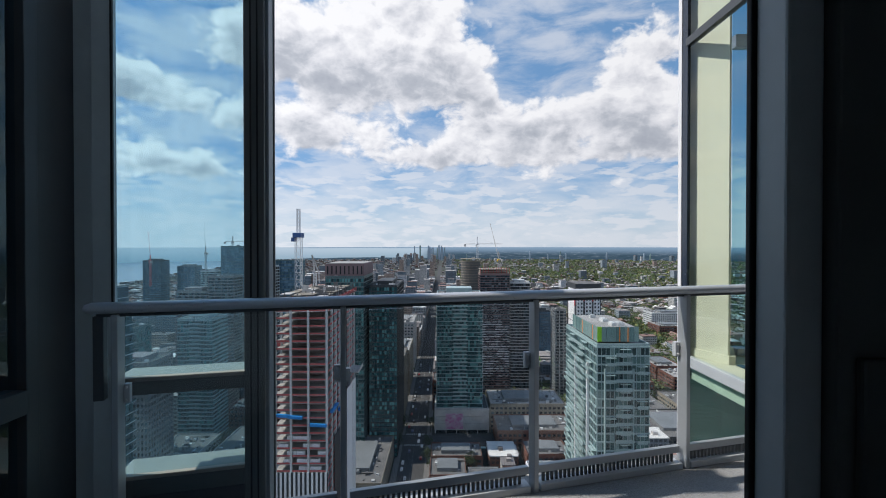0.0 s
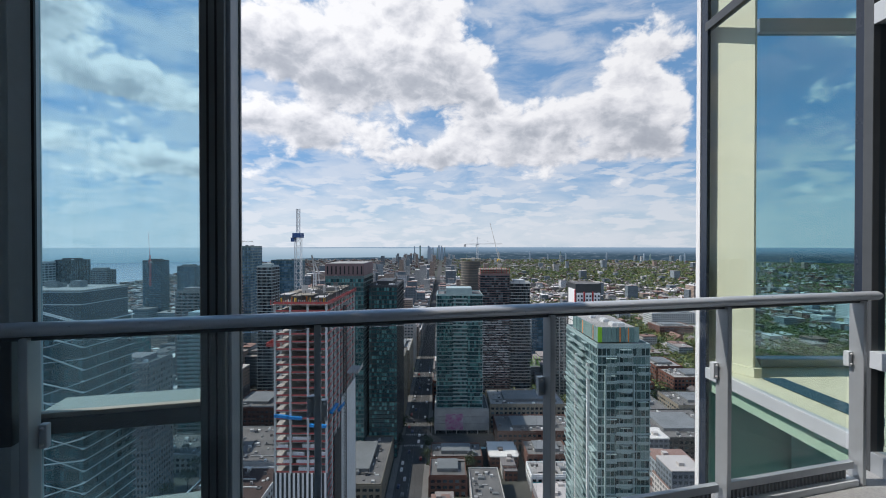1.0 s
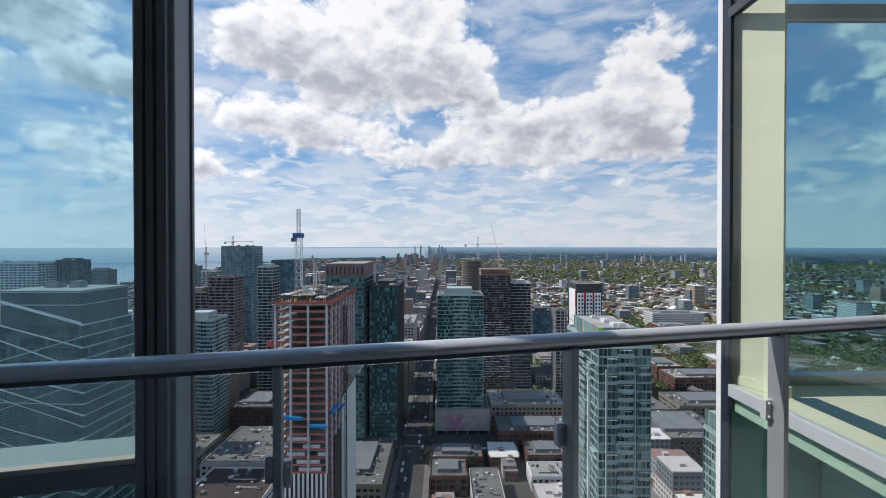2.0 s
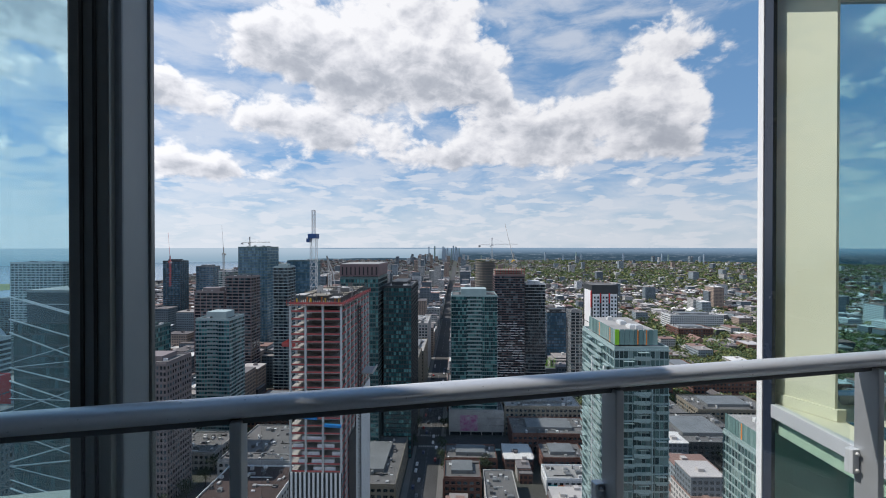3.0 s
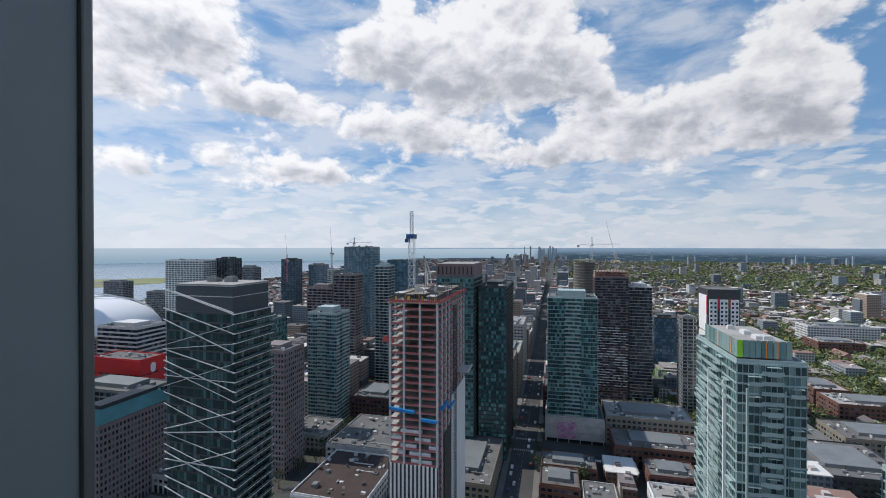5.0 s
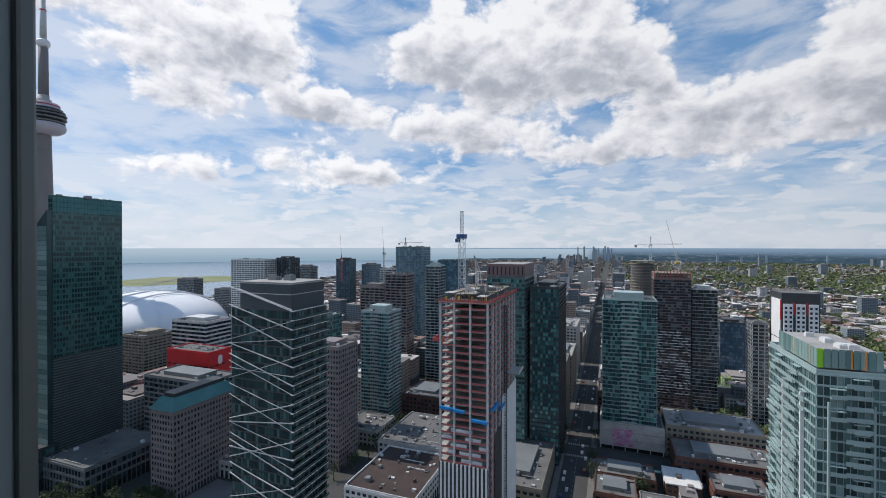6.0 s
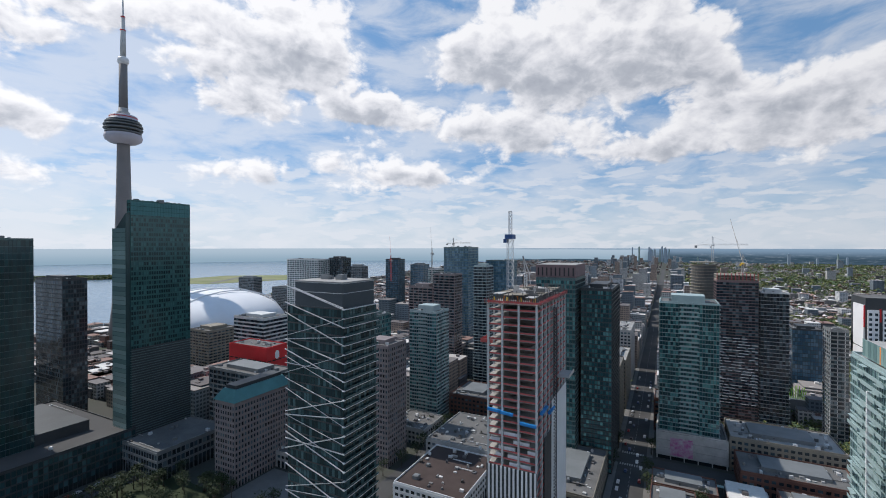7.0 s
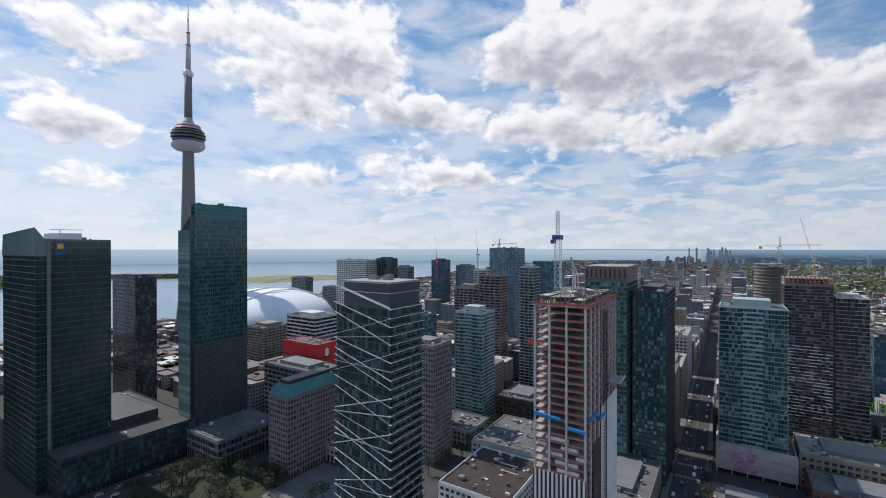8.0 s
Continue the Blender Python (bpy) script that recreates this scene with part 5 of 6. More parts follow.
def hotel_bay():
    """Slim glazed corner bay with a raked top on the hotel tower."""
    r = thing("corner_bay", "pale teal glazed corner bay with a raked top", "bay", (-335.6, 174, 0), "city towers")
    me = bpy.data.meshes.new("shaft")
    me.from_pydata([(-8.4, -3.0, 0), (8.4, -3.0, 0), (8.4, 36, 0), (-8.4, 36, 0), (-8.4, -3.0, 158.5), (8.4, -3.0, 172.5), (8.4, 36, 172.5), (-8.4, 36, 158.5)], [], [(0, 1, 5, 4), (1, 2, 6, 5), (2, 3, 7, 6), (3, 0, 4, 7), (4, 5, 6, 7), (3, 2, 1, 0)])
    me.materials.append(M["core_teal"])
    part("shaft", me, r)
    pane = boxes("pane", [(-8.1, -3.15, 0, 8.1, -3.0, 2.9)], M["screen"])
    for k in range(46):
        part("pane", pane, r, (0, 0, 20 + k * 3.1))


hotel_bay()


def hotel_trim():
    """Level louvres over the lower floors of the hotel and a paler glazed head."""
    r = thing("hotel_cladding", "dark louvred lower floors and pale glazed head of the hotel", "cladding", (-327, 174, 0), "city towers")
    fin = boxes("louvre", [(0.16, 0, 0, 0.5, 41.8, 0.5), (-4, -0.5, 0, 0.5, -0.16, 0.5)], M["band_teal"])
    for k in range(34):
        part("louvre", fin, r, (0, 0, 20 + k * 1.75))
    part("backing", boxes("backing", [(0.14, 0.1, 19, 0.18, 41.7, 79.5)], M["band_dark"]), r)
    pane = boxes("head_pane", [(0.16, 0.1, 0, 0.3, 1.9, 2.9)], M["teal_roof"])
    for k in range(3):
        for i in range(21):
            part("head_pane", pane, r, (0, i * 1.98, 171.6 + k * 3.15))


hotel_trim()


def white_black_tower():
    x0, x1, y0, y1, h = 120.3, 143.6, 400, 426, 114.8
    w, d = x1 - x0, y1 - y0
    root = thing("checkered_tower", "white panelled tower with black top and red strips", "tower", ((x0 + x1) / 2, (y0 + y1) / 2, 0), "city towers")
    part("body", boxes("body", [(-w / 2, -d / 2, 0, w / 2, d / 2, h)], M["band_dark"]), root)
    part("roof", boxes("roof", [(-w / 2 + 0.4, -d / 2 + 0.4, h, w / 2 - 0.4, d / 2 - 0.4, h + 0.2)], M["concrete_dark"]), root)
    for gx in (-0.33, 0.0, 0.33):
        for lvl in range(3):
            part("white_panel", boxes("white_panel", [(gx * w - w * 0.125, -d / 2 - 0.7, h - 10 - lvl * 30 - 24 + 2, gx * w + w * 0.125, -d / 2, h - 8 - lvl * 30)], M["white"]), root)
    for lvl in range(3):
        part("white_panel", boxes("white_panel", [(-w / 2 - 0.7, -d / 2 + 1, h - 34 - lvl * 30, -w / 2, d / 2 - 6, h - 5 - lvl * 30)], M["white"]), root)
    for strip in ((-w * 0.19, -d / 2 - 0.5, h - 16, -w * 0.155, -d / 2, h - 7), (w * 0.155, -d / 2 - 0.5, h - 16, w * 0.19, -d / 2, h - 7), (-w / 2 - 0.8, -d / 2, h - 20, -w / 2 - 0.1, -d / 2 + 0.9, h - 5)):
        part("red_strip", boxes("red_strip", [strip], M["red"]), root)
    win = boxes("window", [(-0.75, -0.1, -0.9, 0.75, 0, 0.9)], M["w_dark"])
    for k in range(22):
        for gx in (-0.33, 0.0, 0.33):
            for o in (-1.5, 1.5):
                part("window", win, root, (gx * w + o, -d / 2 - 0.7, h - 11 - k * 3.4))


white_black_tower()


def tall_needle():
    """Slender concrete communication tower with a pod."""
    x, y = -743, 383
    root = thing("communication_tower", "tall slender concrete tower with a round pod and mast", "tower", (x, y, 0))
    part("shaft", lathe("shaft", [(22, 0), (15.5, 60), (12, 150), (9.6, 240), (8.4, 300), (8.0, 325)], M["cn"], 12), root)
    part("pod_base", lathe("pod_base", [(8.2, 306), (18, 308), (23.5, 312), (24.8, 316.5), (23.6, 321), (20.5, 322)], M["pod_ring"], 48), root)
    for k, (r, z) in enumerate(((23.4, 323.5), (25.4, 328.5), (25.4, 333.5), (23.6, 338.0))):
        pf = part("pod_floor", lathe("pod_floor", [(r - 2.2, z - 1.2), (r, z - 0.7), (r, z + 0.9), (r - 2.2, z + 1.4)], M["band_grey"], 48), root)
        part("pod_glass", lathe("pod_glass", [(r - 2.6, z + 1.4), (r - 2.6, z + 3.8)], M["core_dark"], 48), pf)
    part("pod_roof", lathe("pod_roof", [(20.5, 341.0), (19.5, 343.0), (18.0, 343.5), (18.0, 348.5), (16.5, 349.5), (7.5, 350.0)], M["pod_ring"], 48), root)
    part("roof_stripe", lathe("roof_stripe", [(18.15, 345.6), (18.15, 346.9)], M["red"], 48), root)
    part("neck", lathe("neck", [(8.6, 349.5), (8.6, 355), (6.4, 355.5), (6.4, 361)], M["concrete"], 16), root)
    part("upper_shaft", lathe("upper_shaft", [(6.0, 355), (5.4, 434)], M["cn"], 12), root)
    part("upper_pod", lathe("upper_pod", [(5.4, 428), (7.6, 431), (7.9, 435), (6.4, 438), (3.8, 439.5)], M["white"], 24), root)
    part("mast", lathe("mast", [(3.9, 439), (3.6, 479.5), (2.9, 480), (2.7, 500), (1.3, 501), (1.1, 524), (0.8, 525), (0.6, 548)], M["band_white"], 12), root)
    for z, r in ((479, 3.9), (499.5, 3.1)):
        part("mast_collar", lathe("mast_collar", [(r - 0.8, z), (r, z + 0.2), (r, z + 1.8), (r - 0.8, z + 2)], M["red"], 12), root)


tall_needle()


def stadium():
    root = thing("stadium_dome", "white ribbed stadium dome", "stadium", (-598, 430, 0))
    part("drum", lathe("drum", [(104, 0), (104, 34), (100, 36)], M["concrete"], 64), root)

    def shell(r, zs, base, a0, a1):
        rows = [(r * math.cos(i * math.pi / 2 / 14), base + zs * math.sin(i * math.pi / 2 / 14)) for i in range(15)]
        verts, faces, n = [], [], 48
        for rr, z in rows:
            verts += [(rr * math.cos(a0 + (a1 - a0) * i / n), rr * math.sin(a0 + (a1 - a0) * i / n), z) for i in range(n + 1)]
        for k in range(14):
            for i in range(n):
                p = k * (n + 1) + i
                faces.append((p, p + 1, p + n + 2, p + n + 1))
        me = bpy.data.meshes.new("roof_shell")
        me.from_pydata(verts, [], faces)
        me.materials.append(M["dome"])
        for p in me.polygons:
            p.use_smooth = True
        return me

    dome = part("roof_shell", shell(100, 50, 36, 0, 2 * math.pi), root)
    part("roof_shell", shell(103, 50, 37, radians(150), radians(330)), root)
    for ang in (-70, -45, -20, 5, 30):
        rows = []
        for i in range(20):
            p, q = (-math.pi / 2 + math.pi * i / 20), (-math.pi / 2 + math.pi * (i + 1) / 20)
            off = 70 * math.sin(radians(ang))
            f = lambda u: (off * 0.9, 103 * math.sin(u) * math.sqrt(1 - (off / 110) ** 2), 37.5 + 50.5 * math.cos(u) * math.sqrt(1 - (off / 110) ** 2))
            rows.append((f(p), f(q)))
        part("roof_rib", beams("roof_rib", rows, M["dome"], 1.6), dome)


stadium()


def mansard(x0, x1, y0, y1, z, h, mat, label):
    me = bpy.data.meshes.new("roof")
    i = min(x1 - x0, y1 - y0) * 0.22
    v = [(x0, y0, 0), (x1, y0, 0), (x1, y1, 0), (x0, y1, 0), (x0 + i, y0 + i, h), (x1 - i, y0 + i, h), (x1 - i, y1 - i, h), (x0 + i, y1 - i, h)]
    me.from_pydata([(a, b, c) for a, b, c in v], [], [(0, 1, 5, 4), (1, 2, 6, 5), (2, 3, 7, 6), (3, 0, 4, 7), (4, 5, 6, 7), (3, 2, 1, 0)])
    me.materials.append(M[mat])
    r = thing("mansard_roof", label, "roof", (0, 0, z), "city towers")
    part("slope", me, r)
    part("ridge_block", boxes("ridge_block", [(x0 + i + 1, y0 + i + 1, h, x1 - i - 1, y1 - i - 1, h + 2.2)], M["band_dark"]), r)


mansard(-257, -237, 185, 232, 53.1, 6.5, "teal_roof", "teal copper mansard roof on the stone block")
r_ = thing("emblem", "white round emblem on the red block", "sign", (-305.5, 281, 55))
part("disc", boxes("disc", [(-0.1, -2.2, -2.6, 0.1, 2.2, 2.6), (-0.14, -1.3, -3.6, 0.14, 1.3, 3.6)], M["white"]), r_)
r_ = thing("mural", "pink and magenta mural on the pale podium wall", "mural", (8, 349.55, 10))
part("painted_wall", boxes("painted_wall", [(-6, -0.06, -6.5, 8, 0.0, 6)], M["mural"]), r_)

for k_, (mx, mw, mm_) in enumerate(((55, 5, "cyan"), (60.5, 4, "orange"), (65, 5, "blue"), (70.5, 4, "yellow"), (75, 6, "cyan"))):
    r_ = thing("wall_painting", "bright painted panel on the low shop wall", "mural", (mx, 267.5, 3.4), "painted wall panels")
    part("panel", boxes("panel", [(0, -0.08, -2.6, mw, 0.0, 2.4)], M[mm_]), r_)
for ax_, ay_, mm_, ln in ((-4, 316, "orange", 12), (14, 318, "cyan", 5), (22, 317, "board", 9), (40, 317.5, "redrail", 6)):
    r_ = thing("awning", "coloured shop awning over the pavement", "awning", (ax_, ay_, 0), "awnings")
    part("canopy", boxes("canopy", [(0, 0, 3.0, ln, 2.6, 3.4)], M[mm_]), r_)
    for px_ in (0.1, ln - 0.2):
        part("post", boxes("post", [(px_, 0.05, 0, px_ + 0.1, 0.15, 3.0)], M["alu"]), r_)


def roof_spikes():
    r = thing("roof_sculpture", "bright green spiky sculpture on a low roof", "sculpture", (97, 466, 22))
    rng = random.Random(14)
    part("plinth", boxes("plinth", [(-6, -3, -22, 10, 6, 0)], M["band_grey"]), r)
    for i in range(9):
        x = -4 + i * 1.1
        part("spike", beams("spike", [((x, 0, 0), (x + (i - 4) * 0.5 + rng.uniform(-0.5, 0.5), rng.uniform(-1, 1), rng.uniform(7, 12)))], M["lime"], 0.45), r)


roof_spikes()


def dashes():
    r = thing("balcony_slabs", "broken white balcony slabs on the brown tower", "balconies", (50.7, 430, 0), "city towers")
    rng = random.Random(12)
    for k in range(23):
        x = -14.2
        while x < 13:
            ln = rng.uniform(2.5, 8)
            if rng.random() < 0.72:
                part("slab", boxes("slab", [(x, -0.75, 22 + k * 2.4, min(x + ln, 14.2), -0.3, 22.42 + k * 2.4)], M["white"]), r)
            x += ln + rng.uniform(0.6, 2.0)
    r = thing("mint_bays", "projecting glazed bays and balconies on the mint tower", "bays", (52.6, 150, 0), "city towers")
    for x in (2.2, 11.8):
        part("pilaster", boxes("pilaster", [(x, -1.2, 0, x + 0.45, -0.36, 108)], M["band_mint"]), r)
    for y in (7, 21):
        part("pilaster", boxes("pilaster", [(-1.3, y, 0, -0.36, y + 0.6, 108)], M["white"]), r)
    front = boxes("bay", [(0, -1.5, 0, 3.4, -0.36, 0.22), (0, -1.5, 0.22, 3.4, -1.44, 1.15), (0, -1.44, 2.55, 3.4, -0.36, 2.7)], M["band_mint"])
    flank = boxes("bay", [(-1.6, 0, 0, -0.36, 4.2, 0.22), (-1.6, 0, 0.22, -1.54, 4.2, 1.15), (-1.54, 0, 2.55, -0.36, 4.2, 2.7)], M["band_mint"])
    for k in range(26):
        z = 112.0 - k * 2.95
        part("bay", front, r, (rng.choice((2.7, 7.6, 13.4)), 0, z))
        part("bay", flank, r, (0, rng.choice((1.0, 9.0, 15.0, 27.0)), z))
        part("bay", flank, r, (0, rng.choice((4.0, 12.0, 23.0, 31.0)), z))


dashes()

# ---- far city: houses, mid-rises, trees ----
TAKEN = []
for ob in list(scene.collection.objects):
    if ob.type == "EMPTY" and ob.parent is None:
        body = [c for c in ob.children if c.name.split(".")[0] in ("body", "core", "drum")]
        if body:
            b = body[0].data
            xs = [v.co.x for v in b.vertices]
            ys = [v.co.y for v in b.vertices]
            TAKEN.append((ob.location.x + min(xs) - 3, ob.location.x + max(xs) + 3, ob.location.y + min(ys) - 3, ob.location.y + max(ys) + 3))
ROADS_X = [(-34, -9), (158, 174), (-164, -146)]


def is_land(x, y):
    if x > -850:
        return True
    for (xa, ya), (xb, yb) in zip(SHORE, SHORE[1:]):
        if ya <= y <= yb:
            return x > xa + (xb - xa) * (y - ya) / (yb - ya) + 20
    return False


def free(x, y, m):
    if any(a - m < x < b + m for a, b in ROADS_X) or 329 - m < y < 348 + m or (150 - m < y < 164 + m and -330 < x < -50):
        return False
    if math.hypot(x, y) < 110 or (-620 < x < -163 and 10 < y < 235):
        return False
    return not any(a - m < x < b + m and c - m < y < d + m for a, b, c, d in TAKEN)


def far_city():
    rng = random.Random(21)
    walls, roofs, blocks, count = ([], []), ([], []), ([], []), 0
    # closed fronts along the long street
    for side, edge in ((-1, -33.0), (1, -10.0)):
        y = 388.0
        while y < 1900:
            d, w = rng.uniform(12, 34), rng.uniform(14, 26)
            h = rng.uniform(10, 40) * (1.0 if y < 900 else 0.6)
            x = edge + side * w / 2
            if not any(a < x + w / 2 and x - w / 2 < b and c < y + d and y < e for a, b, c, e in TAKEN):
                box_lists(*(blocks if h > 19 else walls), x - w / 2, y, 0, x + w / 2, y + d - 1.0, h)
                box_lists(*roofs, x - w / 2 - 0.2, y - 0.2, h, x + w / 2 + 0.2, y + d - 0.8, h + 0.7)
                box_lists(*roofs, x - 2.5, y + d * 0.3, h + 0.7, x + 2.0, y + d * 0.6, h + 3.2)
            y += d + (14 if rng.random() < 0.12 else 0)
    for _ in range(60000):
        bearing = rng.uniform(-52, 82)
        r = 4500 * math.sqrt(rng.uniform(0.003, 1.0)) if rng.random() < 0.55 else rng.uniform(230, 1700)
        x, y = polar(bearing, r)
        # snap to rows along the street grid, to leave lanes free
        x = round(x / 22) * 22 + rng.uniform(-4, 4)
        if not is_land(x, y) or not free(x, y, 7):
            continue
        if r > 1500 and rng.random() < 0.35:
            continue
        if x > 90 and r > 450 and rng.random() < (0.8 if 230 < x < 640 and 450 < y < 950 and noise.noise((x * 0.006, y * 0.006, 1.0)) > -0.1 else 0.25):
            continue
        w, d = rng.uniform(7, 13), rng.uniform(9, 18)
        h = rng.uniform(6, 11)
        core = math.exp(-((x + 150) / 320) ** 2 - ((y - 350) / 700) ** 2)
        if rng.random() < (0.12 if x > 130 else 0.25) + 0.4 * core:
            w, d, h = rng.uniform(14, 24), rng.uniform(14, 30), rng.uniform(9, 22) * (1 + 0.9 * core)
        if r > 650 and -420 < x < 60 and rng.random() < 0.10:
            w, d, h = rng.uniform(16, 28), rng.uniform(16, 30), rng.uniform(30, 85)
        if r > 900 and x >= 60 and rng.random() < 0.012:
            w, d, h = rng.uniform(16, 30), rng.uniform(16, 40), rng.uniform(25, 60)
        if not free(x, y, max(w, d) / 2):
            continue
        if x < -420:
            h = min(h, 16)
        if y < 330 and -205 < x < -30:
            continue
        if y < 440 and -30 < x < 130:
            h = min(h, rng.uniform(5, 9))
        box_lists(*(blocks if h > 19 else walls), x - w / 2, y - d / 2, 0, x + w / 2, y + d / 2, h)
        if h < 11 and rng.random() < 0.6 and r < 2200 and (x > 130 or y > 450):
            n = len(roofs[0])
            roofs[0].extend([(x - w / 2 - 0.4, y - d / 2 - 0.4, h), (x + w / 2 + 0.4, y - d / 2 - 0.4, h), (x + w / 2 + 0.4, y + d / 2 + 0.4, h), (x - w / 2 - 0.4, y + d / 2 + 0.4, h), (x, y - d / 2 - 0.4, h + w * 0.33), (x, y + d / 2 + 0.4, h + w * 0.33)])
            roofs[1].extend([(n, n + 1, n + 4), (n + 1, n + 2, n + 5, n + 4), (n + 2, n + 3, n + 5), (n + 3, n, n + 4, n + 5)])
        else:
            box_lists(*roofs, x - w / 2 - 0.2, y - d / 2 - 0.2, h, x + w / 2 + 0.2, y + d / 2 + 0.2, h + 0.6)
            if r < 1500:
                a, b = rng.uniform(-w / 4, w / 4), rng.uniform(-d / 4, d / 4)
                box_lists(*roofs, x + a - 1.5, y + b - 1.5, h + 0.6, x + a + 1.5, y + b + 1.5, h + 2.4)
        count += 1
        if count > 16000:
            break
    for nm, (v, f), mat, lab in (("houses", walls, "houses", "many low brick and stucco houses"), ("far_blocks", blocks, "mids", "many distant grey apartment and office blocks"), ("house_roofs", roofs, "roofs", "many grey and brown house roofs")):
        me = bpy.data.meshes.new(nm)
        me.from_pydata(v, [], f)
        me.materials.append(M[mat])
        tagged(new(nm, me), lab, "houses", kind="stuff")


far_city()


def leaf_cloud(verts, faces, x, y, z, r, n, rng, s):
    """A crown of small tilted leaf clumps, gathered in lobes."""
    lobes = [(rng.uniform(-0.55, 0.55) * r, rng.uniform(-0.55, 0.55) * r, rng.uniform(-0.3, 0.55) * r, r * rng.uniform(0.35, 0.6)) for _ in range(5)]
    for _ in range(n):
        lx, ly, lz, lr = rng.choice(lobes)
        u, t = rng.uniform(-1, 1), rng.uniform(0, 2 * math.pi)
        q = math.sqrt(1 - u * u) * lr
        cx, cy, cz = x + lx + q * math.cos(t), y + ly + q * math.sin(t), z + lz + u * lr * 0.8
        k = len(verts)
        a = s * rng.uniform(0.6, 1.3)
        for _v in range(3):
            verts.append((cx + rng.uniform(-a, a), cy + rng.uniform(-a, a), cz + rng.uniform(-a * 0.7, a * 0.7)))
        faces.append((k, k + 1, k + 2))


def far_trees():
    rng = random.Random(33)
    verts, faces = [], []
    n = 0
    for _ in range(60000):
        bearing = rng.uniform(-52, 8) if rng.random() < 0.85 else rng.uniform(8, 80)
        r = 4400 * math.sqrt(rng.uniform(0.01, 1)) if rng.random() < 0.4 else rng.uniform(330, 1500)
        x, y = polar(bearing, r)
        wood = noise.noise((x * 0.004, y * 0.004, 3.3))
        right = 1.0 if x > 90 else 0.25
        if rng.random() > (0.5 + 1.4 * max(0, wood)) * right + (0.6 if 230 < x < 640 and 450 < y < 950 else 0):
            continue
        if not is_land(x, y) or not free(x, y, 3):
            continue
        size = rng.uniform(3.4, 6.4) * (1.25 if 230 < x < 560 and 450 < y < 760 else 1.0)
        k = 90 if r < 700 else (30 if r < 1500 else 9)
        leaf_cloud(verts, faces, x, y, size * 1.15 + 2, size, k, rng, size * (0.30 if r < 700 else 0.46 if r < 1500 else 0.75))
        n += 1
        if n > 15000:
            break
    for _ in range(26000):
        x, y = polar(rng.uniform(-52, -1), 4500 * math.sqrt(rng.uniform(0.03, 1)))
        if not free(x, y, 3) or noise.noise((x * 0.0016, y * 0.0016, 7.7)) + rng.uniform(-0.3, 0.45) < 0:
            continue
        size = rng.uniform(4.0, 7.5)
        leaf_cloud(verts, faces, x, y, size * 1.1 + 1.5, size * 1.2, 7, rng, size * 0.95)
    for _ in range(1300):
        q = rng.uniform(0, 1)
        leaf_cloud(verts, faces, -2230 - 610 * q + rng.gauss(0, 30), 1175 - 600 * q + rng.gauss(0, 30), 8, 9, 12, rng, 7.0)
    for _ in range(300):
        leaf_cloud(verts, faces, -2480 + rng.gauss(0, 150), 520 + rng.gauss(0, 45), 7, 8, 12, rng, 6.0)
    me = bpy.data.meshes.new("far_trees")
    me.from_pydata(verts, [], faces)
    me.materials.append(M["leaf"])
    tagged(new("far_trees", me), "dense green street and garden trees", "trees", kind="stuff")


far_trees()


def tree(x, y, h, seed):
    rng = random.Random(seed)
    root = thing("tree", "leafy green tree in the paved park", "tree", (x, y, 0), "park trees")
    part("trunk", lathe("trunk", [(0.32, 0), (0.22, h * 0.3), (0.12, h * 0.6), (0.03, h * 0.85)], M["bark"], 8), root)
    limbs = []
    for k in range(6):
        a = rng.uniform(0, 6.28)
        limbs.append(((0, 0, h * (0.3 + 0.06 * k)), (math.cos(a) * h * 0.28, math.sin(a) * h * 0.28, h * (0.55 + 0.05 * k))))
    part("branchwork", beams("branchwork", limbs, M["bark"], 0.14), root)
    v, f = [], []
    leaf_cloud(v, f, 0, 0, h * 0.66, h * 0.42, 420, rng, h * 0.055)
    me = bpy.data.meshes.new("crown")
    me.from_pydata(v, [], f)
    me.materials.append(M["leaf_shaded"])
    part("crown", me, root)
    return root


rng_t = random.Random(9)
proto = [tree(-232 - 14 * i, 168 + 6 * (i % 2), 11 + i, 40 + i) for i in range(3)]
for i in range(75):
    tx, ty = rng_t.uniform(-304, -200), rng_t.uniform(100, 182)
    if not any(a < tx < b and c < ty < d for a, b, c, d in TAKEN):
        copy_thing(proto[i % 3], pose(tx, ty, 0, 0, 0, rng_t.uniform(0, 360)))
for tx, ty in ((-11, 318), (-11, 300), (-32, 352), (-10, 352), (-7, 287), (-33, 322), (16, 287), (20, 288), (-160, 330), (-165, 325), (-172, 318), (-128, 340), (-158, 300), (-160, 285), (-157, 270), (-160, 255), (-186, 245), (-180, 236), (-165, 240), (-158, 318)):
    copy_thing(proto[int(abs(tx)) % 3], pose(tx, ty, 0, 0, 0, rng_t.uniform(0, 360)))


def car(x, y, turn):
    root = thing("car", "parked car on the asphalt", "car", (x, y, 0.08), "parked cars", turn=turn)
    part("body", boxes("body", [(-0.9, -2.2, 0.3, 0.9, 2.2, 0.85), (-0.75, -1.2, 0.85, 0.75, 1.3, 1.4)], M["cars"]), root)
    wheel = boxes("wheel", [(-0.1, -0.32, 0, 0.1, 0.32, 0.62)], M["gasket"])
    for sx in (-0.85, 0.85):
        for sy in (-1.4, 1.4):
            part("wheel", wheel, root, (sx, sy, 0))
    return root


